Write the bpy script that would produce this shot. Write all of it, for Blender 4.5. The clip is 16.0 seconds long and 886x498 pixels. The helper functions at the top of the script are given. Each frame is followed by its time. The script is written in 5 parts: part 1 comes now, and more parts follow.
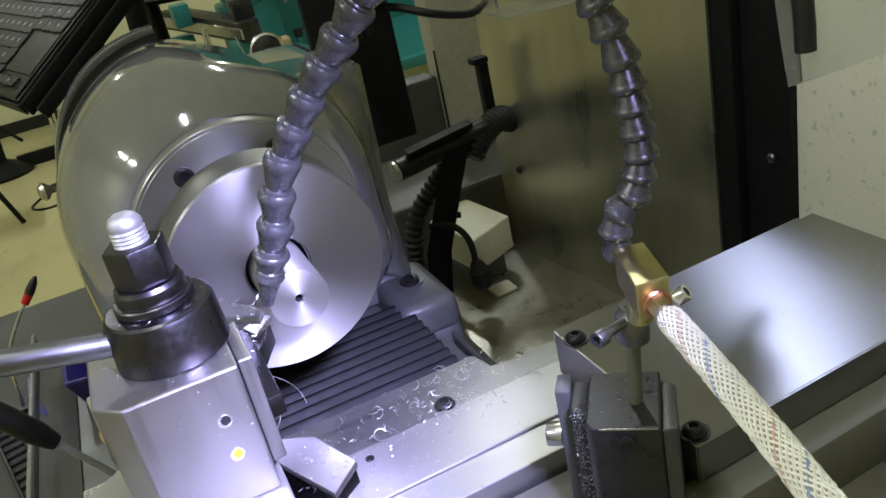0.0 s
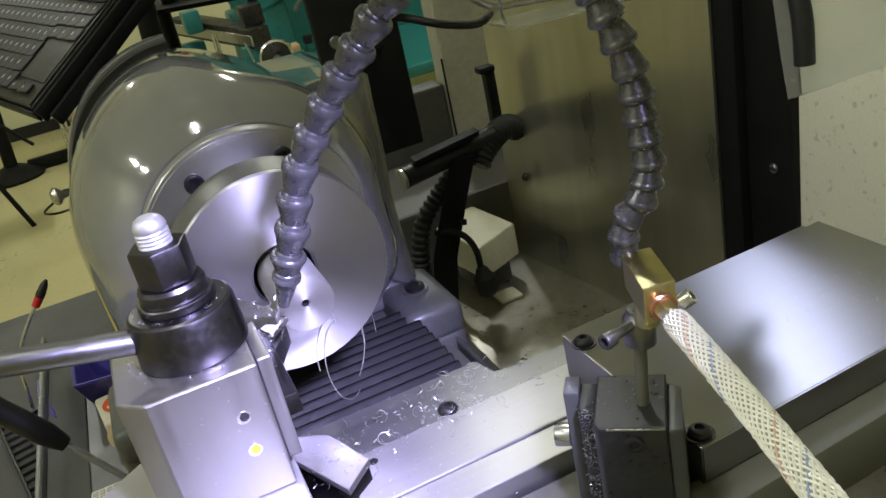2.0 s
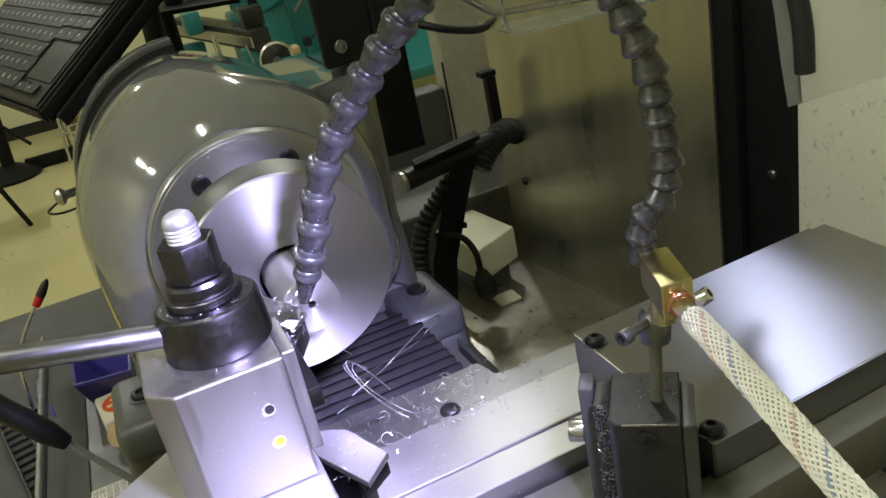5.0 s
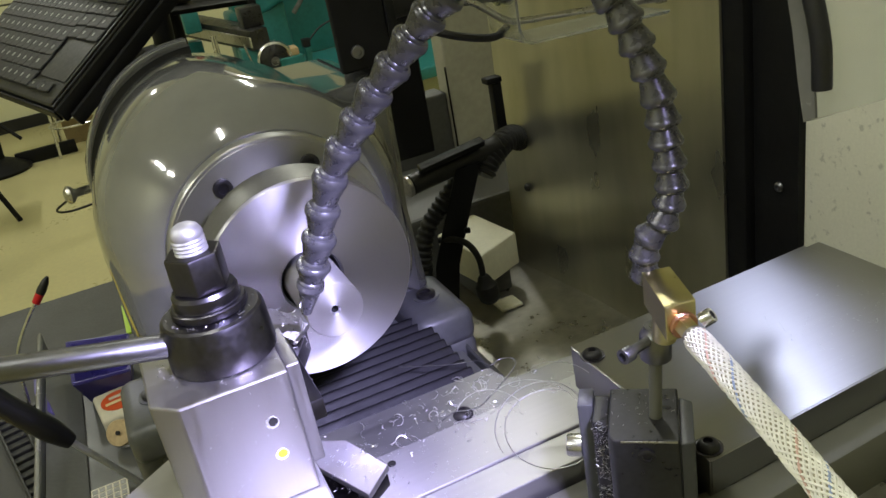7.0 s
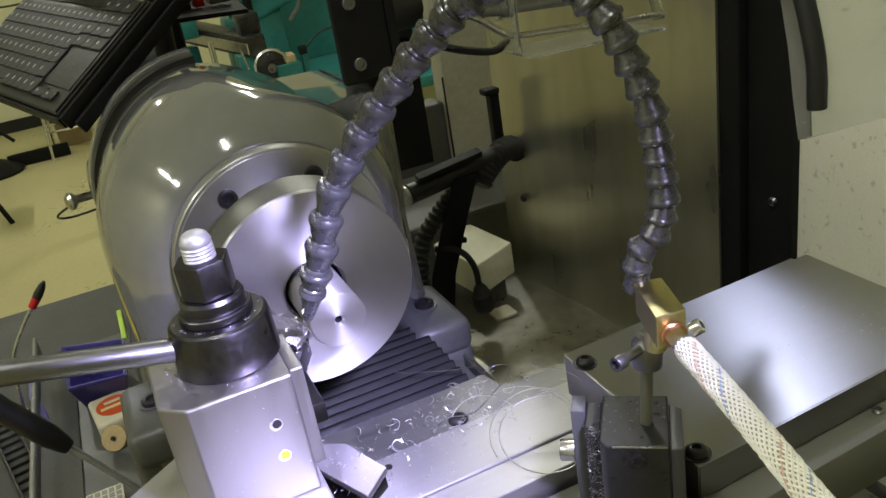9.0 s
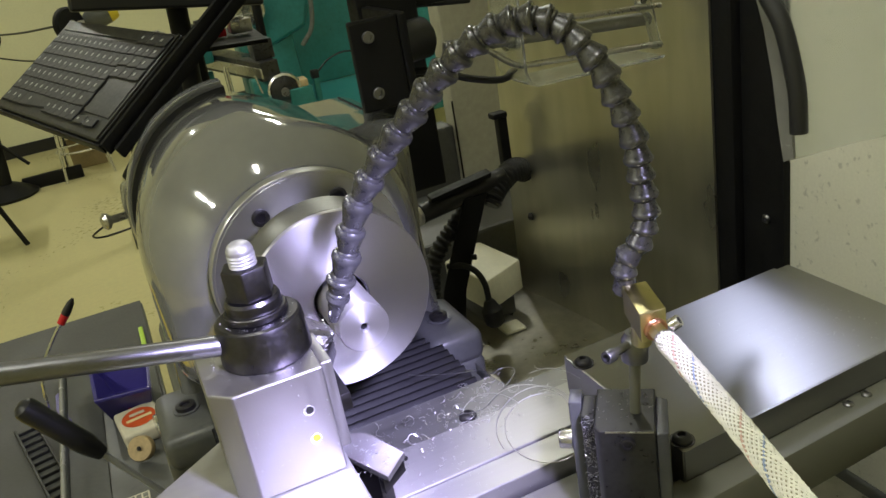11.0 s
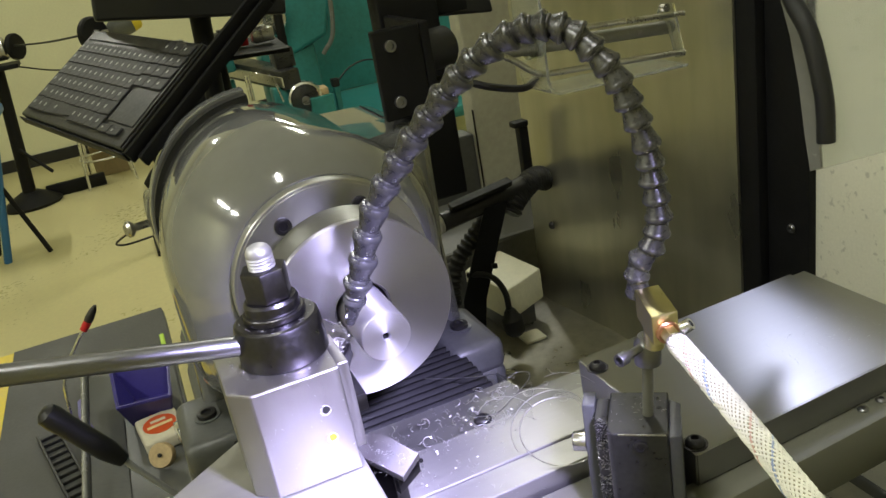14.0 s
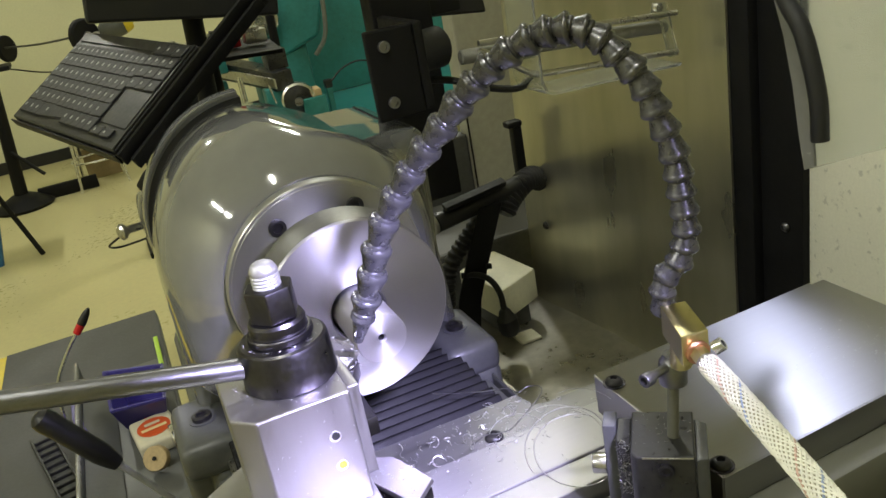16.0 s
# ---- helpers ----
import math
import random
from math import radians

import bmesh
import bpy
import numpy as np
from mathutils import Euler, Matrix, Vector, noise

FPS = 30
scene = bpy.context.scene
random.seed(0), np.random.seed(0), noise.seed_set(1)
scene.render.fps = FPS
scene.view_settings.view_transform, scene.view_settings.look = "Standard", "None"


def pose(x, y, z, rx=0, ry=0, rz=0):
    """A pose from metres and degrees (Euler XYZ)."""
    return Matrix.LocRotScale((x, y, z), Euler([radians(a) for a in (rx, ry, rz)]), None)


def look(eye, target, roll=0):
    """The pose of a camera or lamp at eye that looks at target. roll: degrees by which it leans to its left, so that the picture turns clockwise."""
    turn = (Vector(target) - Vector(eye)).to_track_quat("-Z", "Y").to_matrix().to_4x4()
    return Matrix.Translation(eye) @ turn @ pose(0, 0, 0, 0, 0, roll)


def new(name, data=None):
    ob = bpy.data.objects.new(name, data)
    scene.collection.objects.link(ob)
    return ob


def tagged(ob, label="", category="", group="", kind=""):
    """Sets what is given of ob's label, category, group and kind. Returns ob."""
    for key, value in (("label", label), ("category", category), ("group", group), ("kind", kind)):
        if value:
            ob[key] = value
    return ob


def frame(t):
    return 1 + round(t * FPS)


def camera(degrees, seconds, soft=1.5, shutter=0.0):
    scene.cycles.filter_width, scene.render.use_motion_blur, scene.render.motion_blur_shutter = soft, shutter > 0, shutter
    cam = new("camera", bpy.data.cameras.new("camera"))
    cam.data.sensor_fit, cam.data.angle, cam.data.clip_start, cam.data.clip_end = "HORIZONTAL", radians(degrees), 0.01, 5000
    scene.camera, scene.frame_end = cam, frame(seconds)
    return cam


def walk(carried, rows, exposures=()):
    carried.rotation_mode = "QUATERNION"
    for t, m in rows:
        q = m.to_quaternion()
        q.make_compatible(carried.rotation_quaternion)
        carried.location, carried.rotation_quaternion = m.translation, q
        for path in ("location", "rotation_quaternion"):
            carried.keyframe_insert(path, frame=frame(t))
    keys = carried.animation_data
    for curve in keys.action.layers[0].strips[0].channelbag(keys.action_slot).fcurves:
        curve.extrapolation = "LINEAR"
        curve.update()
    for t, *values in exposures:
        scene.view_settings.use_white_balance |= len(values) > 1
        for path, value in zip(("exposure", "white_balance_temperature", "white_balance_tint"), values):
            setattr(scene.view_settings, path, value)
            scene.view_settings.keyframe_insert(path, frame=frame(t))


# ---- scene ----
SECONDS = 16.0
cam = camera(55.98, SECONDS, soft=1.5)

# time, x, y, z, then the turns about x, y and z
PATH = [
    (0.0, 0.0, -0.0, 1.4, 64.08, 11.58, -24.68),
    (0.5, -0.0006, -0.0031, 1.4036, 64.23, 11.31, -24.71),
    (1.0, 0.0002, -0.0077, 1.4038, 64.39, 11.37, -24.59),
    (1.5, 0.0002, -0.008, 1.4036, 64.54, 11.37, -24.25),
    (2.0, -0.0008, -0.0089, 1.4042, 64.64, 11.41, -24.02),
    (2.5, -0.0009, -0.0087, 1.4037, 64.62, 11.51, -24.04),
    (3.0, -0.0011, -0.0075, 1.4031, 64.56, 11.36, -24.03),
    (3.5, -0.0021, -0.0069, 1.4055, 64.59, 11.09, -24.12),
    (4.0, -0.0024, -0.0087, 1.4054, 64.64, 11.08, -24.29),
    (4.2, -0.0048, -0.0124, 1.4073, 64.66, 11.13, -24.19),
    (6.3, -0.0089, -0.0115, 1.4082, 64.97, 10.6, -24.15),
    (6.5, -0.0148, -0.01, 1.4088, 64.94, 10.63, -24.31),
    (7.0, -0.0252, -0.0078, 1.4159, 64.93, 9.6, -24.37),
    (7.5, -0.0249, -0.0122, 1.4174, 65.07, 9.4, -24.65),
    (8.0, -0.0306, -0.0136, 1.4206, 65.25, 9.05, -24.54),
    (10.3, -0.0341, -0.0084, 1.4254, 65.53, 8.77, -24.63),
    (10.5, -0.0379, -0.0204, 1.4276, 65.58, 9.39, -24.58),
    (11.0, -0.0538, -0.0531, 1.4406, 66.79, 9.23, -24.23),
    (11.5, -0.0567, -0.0666, 1.4401, 67.63, 9.66, -23.68),
    (12.0, -0.0562, -0.0623, 1.4403, 67.88, 9.69, -22.85),
    (12.5, -0.0559, -0.055, 1.4393, 67.76, 10.03, -22.66),
    (13.0, -0.0589, -0.0539, 1.4403, 67.62, 9.74, -22.84),
    (13.5, -0.056, -0.0533, 1.441, 67.61, 9.57, -22.94),
    (14.0, -0.055, -0.0498, 1.4408, 67.55, 9.53, -22.95),
    (14.5, -0.0522, -0.0466, 1.4397, 67.45, 9.62, -23.08),
    (15.0, -0.0532, -0.0472, 1.4415, 67.44, 9.63, -23.28),
    (15.5, -0.0539, -0.049, 1.4408, 67.5, 9.8, -23.53),
    (16.0, -0.0554, -0.0483, 1.4407, 67.49, 9.68, -23.49),
]
walk(cam, [(t, pose(x, y, z, rx, ry, rz)) for t, x, y, z, rx, ry, rz in PATH],
     ((0.0, 0.0, 5750, 12), (1.5, 0.02, 5900, 12), (3.5, 0.05, 6050, 12), (8.0, 0.0, 6080, 12), (12.0, 0.16, 6200, 11), (16.0, 0.28, 6200, 11)))

# ---- light ----
world = bpy.data.worlds.new("world")
scene.world = world
world.use_nodes = True
wb = world.node_tree.nodes["Background"]
wb.inputs[0].default_value = (0.9, 0.93, 0.8, 1)
wb.inputs[1].default_value = 0.01
scene.view_settings.exposure = 0.0


def area(name, m, sx, sy, watts, colour, spread=180):
    d = bpy.data.lights.new(name, "AREA")
    d.shape, d.size, d.size_y, d.energy, d.color = "RECTANGLE", sx, sy, watts, colour
    d.spread = radians(spread)
    ob = new(name, d)
    ob.matrix_world = m
    return ob


TUBE_COLOUR = (1.0, 0.985, 0.84)
CEILING = 3.3
TUBES = [(-0.31, -0.1), (-2.3, 0.85), (-2.3, 0.0), (0.9, 2.3), (-1.0, 5.4), (1.6, 5.0)]
for tx, ty in TUBES:
    area("ceiling_lamp", pose(tx, ty, CEILING - 0.09, 0, 0, 0), 0.03, 0.6, 22 if ty > 4 else 16, TUBE_COLOUR)

# work light above the spindle; added unseen lamp for the cover's bright band
spot = bpy.data.lights.new("work_lamp_light", "SPOT")
spot.energy, spot.color, spot.spot_size, spot.spot_blend, spot.shadow_soft_size = 60, (0.64, 0.58, 1.0), radians(40), 1.0, 0.03
spot_ob = new("work_lamp_light", spot)
spot_ob.matrix_world = look((0.11, 0.03, 1.47), (0.040, 0.410, 1.13))
area("cover_highlight_light", look((0.80, 0.64, 1.74), (0.375, 0.340, 1.12)), 0.10, 0.10, 0.034, (0.74, 0.76, 1.0), 24)


# ---- materials ----
def mat(name, col, rough=0.5, metal=0.0, var=0.12, scale=25.0, fine=220.0, bump=0.08, aniso=0.0, axis=None,
        stretch=(1, 1, 1), coat=0.0, trans=0.0, ior=1.45, rvar=0.12, emit=0.0, spots=0.0, alpha=1.0, island=0.0, rand=0.0):
    m = bpy.data.materials.new(name)
    m.use_nodes = True
    nt = m.node_tree
    b = nt.nodes["Principled BSDF"]
    N, K = nt.nodes.new, nt.links.new
    tc = N("ShaderNodeTexCoord")
    mp = N("ShaderNodeMapping")
    mp.inputs["Scale"].default_value = stretch
    K(tc.outputs["Object"], mp.inputs[0])
    n1, n2 = N("ShaderNodeTexNoise"), N("ShaderNodeTexNoise")
    n1.inputs["Scale"].default_value, n1.inputs["Detail"].default_value = scale, 4
    n2.inputs["Scale"].default_value, n2.inputs["Detail"].default_value = fine, 3
    K(tc.outputs["Object"], n1.inputs[0])
    K(mp.outputs[0], n2.inputs[0])
    add = N("ShaderNodeMath")
    add.operation = "ADD"
    K(n1.outputs[0], add.inputs[0])
    K(n2.outputs[0], add.inputs[1])
    r = N("ShaderNodeMapRange")
    r.inputs["From Min"].default_value, r.inputs["From Max"].default_value = 0.6, 1.4
    r.inputs["To Min"].default_value, r.inputs["To Max"].default_value = 1 - var, 1 + var
    K(add.outputs[0], r.inputs[0])
    mul = N("ShaderNodeMix")
    mul.data_type, mul.blend_type = "RGBA", "MULTIPLY"
    mul.inputs[0].default_value = 1
    mul.inputs[6].default_value = (*col, 1)
    K(r.outputs[0], mul.inputs[7])
    out = mul.outputs[2]
    if rand:
        oi = N("ShaderNodeObjectInfo")
        rr = N("ShaderNodeMapRange")
        rr.inputs["To Min"].default_value, rr.inputs["To Max"].default_value = 1 - rand, 1 + rand
        K(oi.outputs["Random"], rr.inputs[0])
        mu = N("ShaderNodeMix")
        mu.data_type, mu.blend_type = "RGBA", "MULTIPLY"
        mu.inputs[0].default_value = 1
        K(out, mu.inputs[6])
        K(rr.outputs[0], mu.inputs[7])
        out = mu.outputs[2]
    if spots:
        n3 = N("ShaderNodeTexNoise")
        n3.inputs["Scale"].default_value, n3.inputs["Detail"].default_value = fine * 0.35, 5
        K(tc.outputs["Object"], n3.inputs[0])
        rs = N("ShaderNodeMapRange")
        rs.inputs["From Min"].default_value, rs.inputs["From Max"].default_value = 0.62, 0.70
        rs.inputs["To Min"].default_value, rs.inputs["To Max"].default_value = 0, spots
        K(n3.outputs[0], rs.inputs[0])
        mx = N("ShaderNodeMix")
        mx.data_type = "RGBA"
        K(rs.outputs[0], mx.inputs[0])
        K(out, mx.inputs[6])
        mx.inputs[7].default_value = (0.03, 0.028, 0.025, 1)
        out = mx.outputs[2]
    K(out, b.inputs["Base Color"])
    q = N("ShaderNodeMapRange")
    q.inputs["From Min"].default_value, q.inputs["From Max"].default_value = 0.6, 1.4
    q.inputs["To Min"].default_value, q.inputs["To Max"].default_value = max(rough * (1 - rvar * 2), 0.02), min(rough * (1 + rvar * 2), 1)
    K(add.outputs[0], q.inputs[0])
    K(q.outputs[0], b.inputs["Roughness"])
    b.inputs["Metallic"].default_value = metal
    b.inputs["IOR"].default_value = ior
    if coat:
        b.inputs["Coat Weight"].default_value, b.inputs["Coat Roughness"].default_value = coat, 0.08
    if trans:
        b.inputs["Transmission Weight"].default_value = trans
    b.inputs["Alpha"].default_value = alpha
    if emit:
        b.inputs["Emission Color"].default_value = (*col, 1)
        b.inputs["Emission Strength"].default_value = emit
    if aniso:
        b.inputs["Anisotropic"].default_value = aniso
        if axis in ("X", "Y", "Z"):
            tg = N("ShaderNodeTangent")
            tg.direction_type, tg.axis = "RADIAL", axis
            K(tg.outputs[0], b.inputs["Tangent"])
            b.inputs["Anisotropic Rotation"].default_value = 0.25
        elif axis:
            cv = N("ShaderNodeCombineXYZ")
            for i in range(3):
                cv.inputs[i].default_value = axis[i]
            K(cv.outputs[0], b.inputs["Tangent"])
    if bump:
        bp = N("ShaderNodeBump")
        bp.inputs["Strength"].default_value, bp.inputs["Distance"].default_value = bump, 0.001
        K(n2.outputs[0], bp.inputs["Height"])
        K(bp.outputs[0], b.inputs["Normal"])
    return m


PAINT = mat("grey_gloss_paint", (0.15, 0.152, 0.155), 0.075, 0, 0.08, 9, 60, 0.004, coat=0.8, rvar=0.2, ior=2.1)
PAINT_DULL = mat("grey_casting_paint", (0.085, 0.088, 0.086), 0.36, 0, 0.18, 18, 160, 0.15)
DISC = mat("turned_steel", (0.43, 0.425, 0.435), 0.44, 1, 0.03, 12, 500, 0, aniso=0.8, axis="Y", rvar=0.04)
DISCRIM = mat("dull_turned_rim", (0.26, 0.26, 0.25), 0.42, 1, 0.06, 20, 300, 0.02)
STUD = mat("satin_stud_steel", (0.55, 0.55, 0.56), 0.5, 0.75, 0.1, 80, 400, 0.03)
RING = mat("ground_ring_steel", (0.50, 0.50, 0.49), 0.36, 0.95, 0.03, 20, 400, 0, aniso=0.6, axis="Y", rvar=0.03)
FRONTSTEEL = mat("dull_saddle_steel", (0.30, 0.30, 0.292), 0.42, 0.9, 0.10, 18, 240, 0.03, aniso=0.4, axis=(0, 1, 0), stretch=(0.08, 1, 1), rvar=0.1)
WORK = mat("fresh_cut_steel", (0.56, 0.55, 0.58), 0.42, 0.95, 0.03, 40, 700, 0, aniso=0.6, axis="Y", rvar=0.04)
GROUND = mat("ground_plate_steel", (0.40, 0.396, 0.387), 0.42, 0.85, 0.05, 22, 300, 0.02, aniso=0.5, axis=(0, 1, 0), stretch=(0.05, 1, 1), rvar=0.05)
SHEET = mat("brushed_stainless_sheet", (0.36, 0.36, 0.355), 0.34, 1, 0.03, 12, 500, 0.003, aniso=0.92, axis=(0, 1, 0), stretch=(0.03, 1, 1), rvar=0.03)
POST = mat("satin_tool_post_steel", (0.35, 0.342, 0.333), 0.48, 1, 0.06, 18, 260, 0.05, stretch=(1, 1, 0.06))
BLACKENED = mat("blackened_steel", (0.088, 0.085, 0.094), 0.33, 1, 0.14, 60, 400, 0.015, rvar=0.12)
DARKBLOCK = mat("oiled_dark_steel", (0.055, 0.055, 0.055), 0.34, 0.7, 0.25, 45, 260, 0.12, rvar=0.25)
RAILSTEEL = mat("dull_rail_steel", (0.15, 0.15, 0.125), 0.6, 0.1, 0.08, 22, 300, 0.02)
LEVER = mat("polished_lever_steel", (0.21, 0.21, 0.225), 0.38, 1, 0.1, 60, 400, 0.02, rvar=0.1)
STEEL = mat("plain_steel", (0.52, 0.51, 0.50), 0.3, 1, 0.12, 60, 400, 0.05)
BRIGHT = mat("bright_thread_steel", (0.75, 0.75, 0.76), 0.25, 1, 0.1, 80, 500, 0.05)
SCREW = mat("black_oxide_screw", (0.022, 0.021, 0.021), 0.38, 0.3, 0.2, 80, 400, 0.06)
BLACK_PAINT = mat("chipped_black_paint", (0.007, 0.007, 0.0075), 0.55, 0, 0.3, 30, 140, 0.15, ior=1.28)
DARKENAMEL = mat("dark_grey_enamel", (0.075, 0.075, 0.07), 0.45, 0, 0.2, 14, 120, 0.08, ior=1.35)
DULLCREAM = mat("dull_cream_enamel", (0.36, 0.35, 0.28), 0.5, 0, 0.15, 6, 90, 0.05)
TRAYSTEEL = mat("grimy_tray_steel", (0.42, 0.41, 0.36), 0.34, 0.85, 0.25, 14, 70, 0.03, rvar=0.2)
BLACK_PLASTIC = mat("black_plastic", (0.012, 0.012, 0.013), 0.42, 0, 0.2, 30, 300, 0.06)
KEY = mat("keycap_plastic", (0.02, 0.02, 0.022), 0.5, 0, 0.2, 60, 500, 0.05, rand=0.15)
LEGEND = mat("key_legend_print", (0.36, 0.37, 0.36), 0.6, 0, 0.1)
RUBBER = mat("black_rubber", (0.013, 0.013, 0.013), 0.55, 0, 0.25, 40, 200, 0.15)
BELLOWS = mat("oily_bellows_cloth", (0.006, 0.006, 0.0065), 0.5, 0, 0.3, 40, 260, 0.2, ior=1.25)
HOSEGREY = mat("grey_hose_plastic", (0.105, 0.105, 0.113), 0.29, 0.7, 0.15, 50, 300, 0.01)
BRASS = mat("brass", (0.62, 0.56, 0.28), 0.33, 1, 0.07, 50, 300, 0.015, rvar=0.1)
COPPER = mat("copper_washer", (0.70, 0.38, 0.27), 0.3, 1, 0.12, 60, 300, 0.05)
HOSECORE = mat("clear_hose_wall", (0.33, 0.31, 0.21), 0.25, 0, 0.1, 60, 300, 0.05, coat=0.4)
BRAID = mat("cream_braid", (0.84, 0.83, 0.74), 0.4, 0, 0.1, 200, 500, 0.05)
BRAID_BLUE = mat("blue_braid_thread", (0.30, 0.38, 0.56), 0.45, 0, 0.1)
BRAID_RED = mat("red_braid_thread", (0.62, 0.42, 0.34), 0.45, 0, 0.1)
STRAND = mat("dull_swarf_steel", (0.26, 0.26, 0.27), 0.38, 0.95, 0.2, 200, 600, 0.05)
CHIP = mat("steel_chips", (0.62, 0.62, 0.63), 0.32, 0.95, 0.2, 200, 600, 0.05)
WALLPAINT = mat("cream_wall_paint", (0.66, 0.65, 0.43), 0.7, 0, 0.06, 2.5, 60, 0.05)
CREAM = mat("cream_sheet_paint", (0.68, 0.67, 0.55), 0.45, 0, 0.08, 6, 360, 0.03, spots=0.3)
FLOORPAINT = mat("beige_floor_paint", (0.56, 0.51, 0.26), 0.32, 0, 0.10, 1.6, 40, 0.05)
CEILPAINT = mat("white_ceiling_paint", (0.84, 0.84, 0.76), 0.8, 0, 0.05, 2, 40, 0.05)
SPLASH = mat("smeared_stainless_splash", (0.46, 0.45, 0.365), 0.33, 0.88, 0.26, 7, 22, 0.01, stretch=(1, 1, 0.18), rvar=0.16)
MATGREY = mat("dark_bench_mat", (0.055, 0.055, 0.052), 0.55, 0, 0.15, 12, 200, 0.12)
YELLOW = mat("yellow_paint", (0.62, 0.48, 0.03), 0.45, 0, 0.12, 12, 120, 0.06)
TEAL = mat("teal_machine_paint", (0.035, 0.20, 0.19), 0.35, 0, 0.2, 8, 80, 0.08, coat=0.2)
BLUEBIN = mat("violet_blue_bin_plastic", (0.045, 0.035, 0.24), 0.35, 0, 0.12, 20, 200, 0.05)
WHITEBOX = mat("pale_metal_box", (0.74, 0.72, 0.56), 0.42, 0, 0.08, 20, 160, 0.05)
CARD = mat("white_card", (0.62, 0.58, 0.46), 0.6, 0, 0.08, 30, 200, 0.05)
ORANGE = mat("orange_red_print", (0.60, 0.09, 0.02), 0.5, 0, 0.1, 60, 300, 0.02)
CREAMPRINT = mat("cream_print", (0.75, 0.62, 0.35), 0.5, 0, 0.1)
WOOD = mat("pale_wood", (0.48, 0.36, 0.19), 0.6, 0, 0.2, 30, 260, 0.1)
RED = mat("red_grip_plastic", (0.55, 0.015, 0.02), 0.35, 0, 0.12, 30, 200, 0.05)
LIME = mat("lime_plastic", (0.40, 0.60, 0.05), 0.4, 0, 0.1)
# colour of the yellow glint in a tool post hole
YELLOWGLINT = mat("yellow_hole_glint", (0.80, 0.68, 0.02), 0.4, 0, 0.1)
BLUESTEEL = mat("blue_frame_paint", (0.03, 0.13, 0.30), 0.4, 0, 0.15)
STOOLWOOD = mat("worn_stool_seat", (0.30, 0.23, 0.12), 0.5, 0, 0.2, 15, 120, 0.08)
# near black: painted shade inside holes, and the monitor's dark screen
HOLESHADE_SCREEN = mat("hole_shade_and_screen_black", (0.008, 0.008, 0.008), 0.7, 0, 0.1)
VIOLET = mat("violet_plastic", (0.10, 0.08, 0.32), 0.4, 0, 0.1)
GUARD = mat("clear_guard_plastic", (0.80, 0.82, 0.76), 0.08, 0, 0.03, 10, 80, 0.02, trans=0.92, ior=1.25)
SMOKED = mat("grey_guard_edge", (0.20, 0.20, 0.18), 0.25, 0, 0.1, 20, 100, 0.04)
TUBEGLOW = mat("fluorescent_tube", (1.0, 0.97, 0.75), 0.4, 0, 0.01, emit=25.0)

# ---- building helpers ----
ORIGIN = {}
SLIDE, SADDLE, SPIN = [], [], []


def thing(name, at, label, category, group="", kind=""):
    ob = new(name)
    ob.location = at
    ORIGIN[ob] = Vector(at)
    return tagged(ob, label, category, group, kind)


def root(ob):
    while ob.parent:
        ob = ob.parent
    return ob


def mesh_of(name, bm, material, shift=Vector((0, 0, 0)), angle=38):
    bmesh.ops.recalc_face_normals(bm, faces=bm.faces)
    for f in bm.faces:
        f.smooth = True
    bm.normal_update()
    for e in bm.edges:
        if len(e.link_faces) == 2:
            a, b = e.link_faces
            big, small = max(a.calc_area(), b.calc_area()), min(a.calc_area(), b.calc_area())
            turn = e.calc_face_angle(0)
            if turn > radians(angle) or (turn > radians(6) and big > 7 * small and (len(a.verts) != 4 or len(b.verts) != 4 or big > 30 * small)):
                e.smooth = False
    me = bpy.data.meshes.new(name)
    for v in bm.verts:
        v.co -= shift
    bm.to_mesh(me)
    bm.free()
    me.materials.append(material)
    return me


def part(name, bm, material, parent, label="", angle=38):
    ob = new(name, mesh_of(name, bm, material, ORIGIN[root(parent)], angle))
    ob.parent = parent
    if label:
        ob["label"] = label
    return ob


def solid(name, bm, material, label="", category="", kind="", at=None, group=""):
    at = Vector(at) if at is not None else Vector((0, 0, 0))
    ob = new(name, mesh_of(name, bm, material, at))
    ob.location = at
    ORIGIN[ob] = at
    return tagged(ob, label, category, group, kind)


def B():
    return bmesh.new()


def box(lo, hi, bevel=0.0, m=None, bm=None, seg=2):
    bm = bm or B()
    vs = [bm.verts.new((x, y, z)) for x in (lo[0], hi[0]) for y in (lo[1], hi[1]) for z in (lo[2], hi[2])]
    fs = [bm.faces.new([vs[i] for i in q]) for q in ((0, 1, 3, 2), (4, 6, 7, 5), (0, 4, 5, 1), (2, 3, 7, 6), (0, 2, 6, 4), (1, 5, 7, 3))]
    got = vs
    if bevel:
        es = list({e for f in fs for e in f.edges})
        out = bmesh.ops.bevel(bm, geom=es, offset=bevel, segments=seg, affect="EDGES", profile=0.5)
        got = list({v for f in out["faces"] for v in f.verts} | {v for v in vs if v.is_valid})
    if m is not None:
        bmesh.ops.transform(bm, matrix=m, verts=got)
    return bm


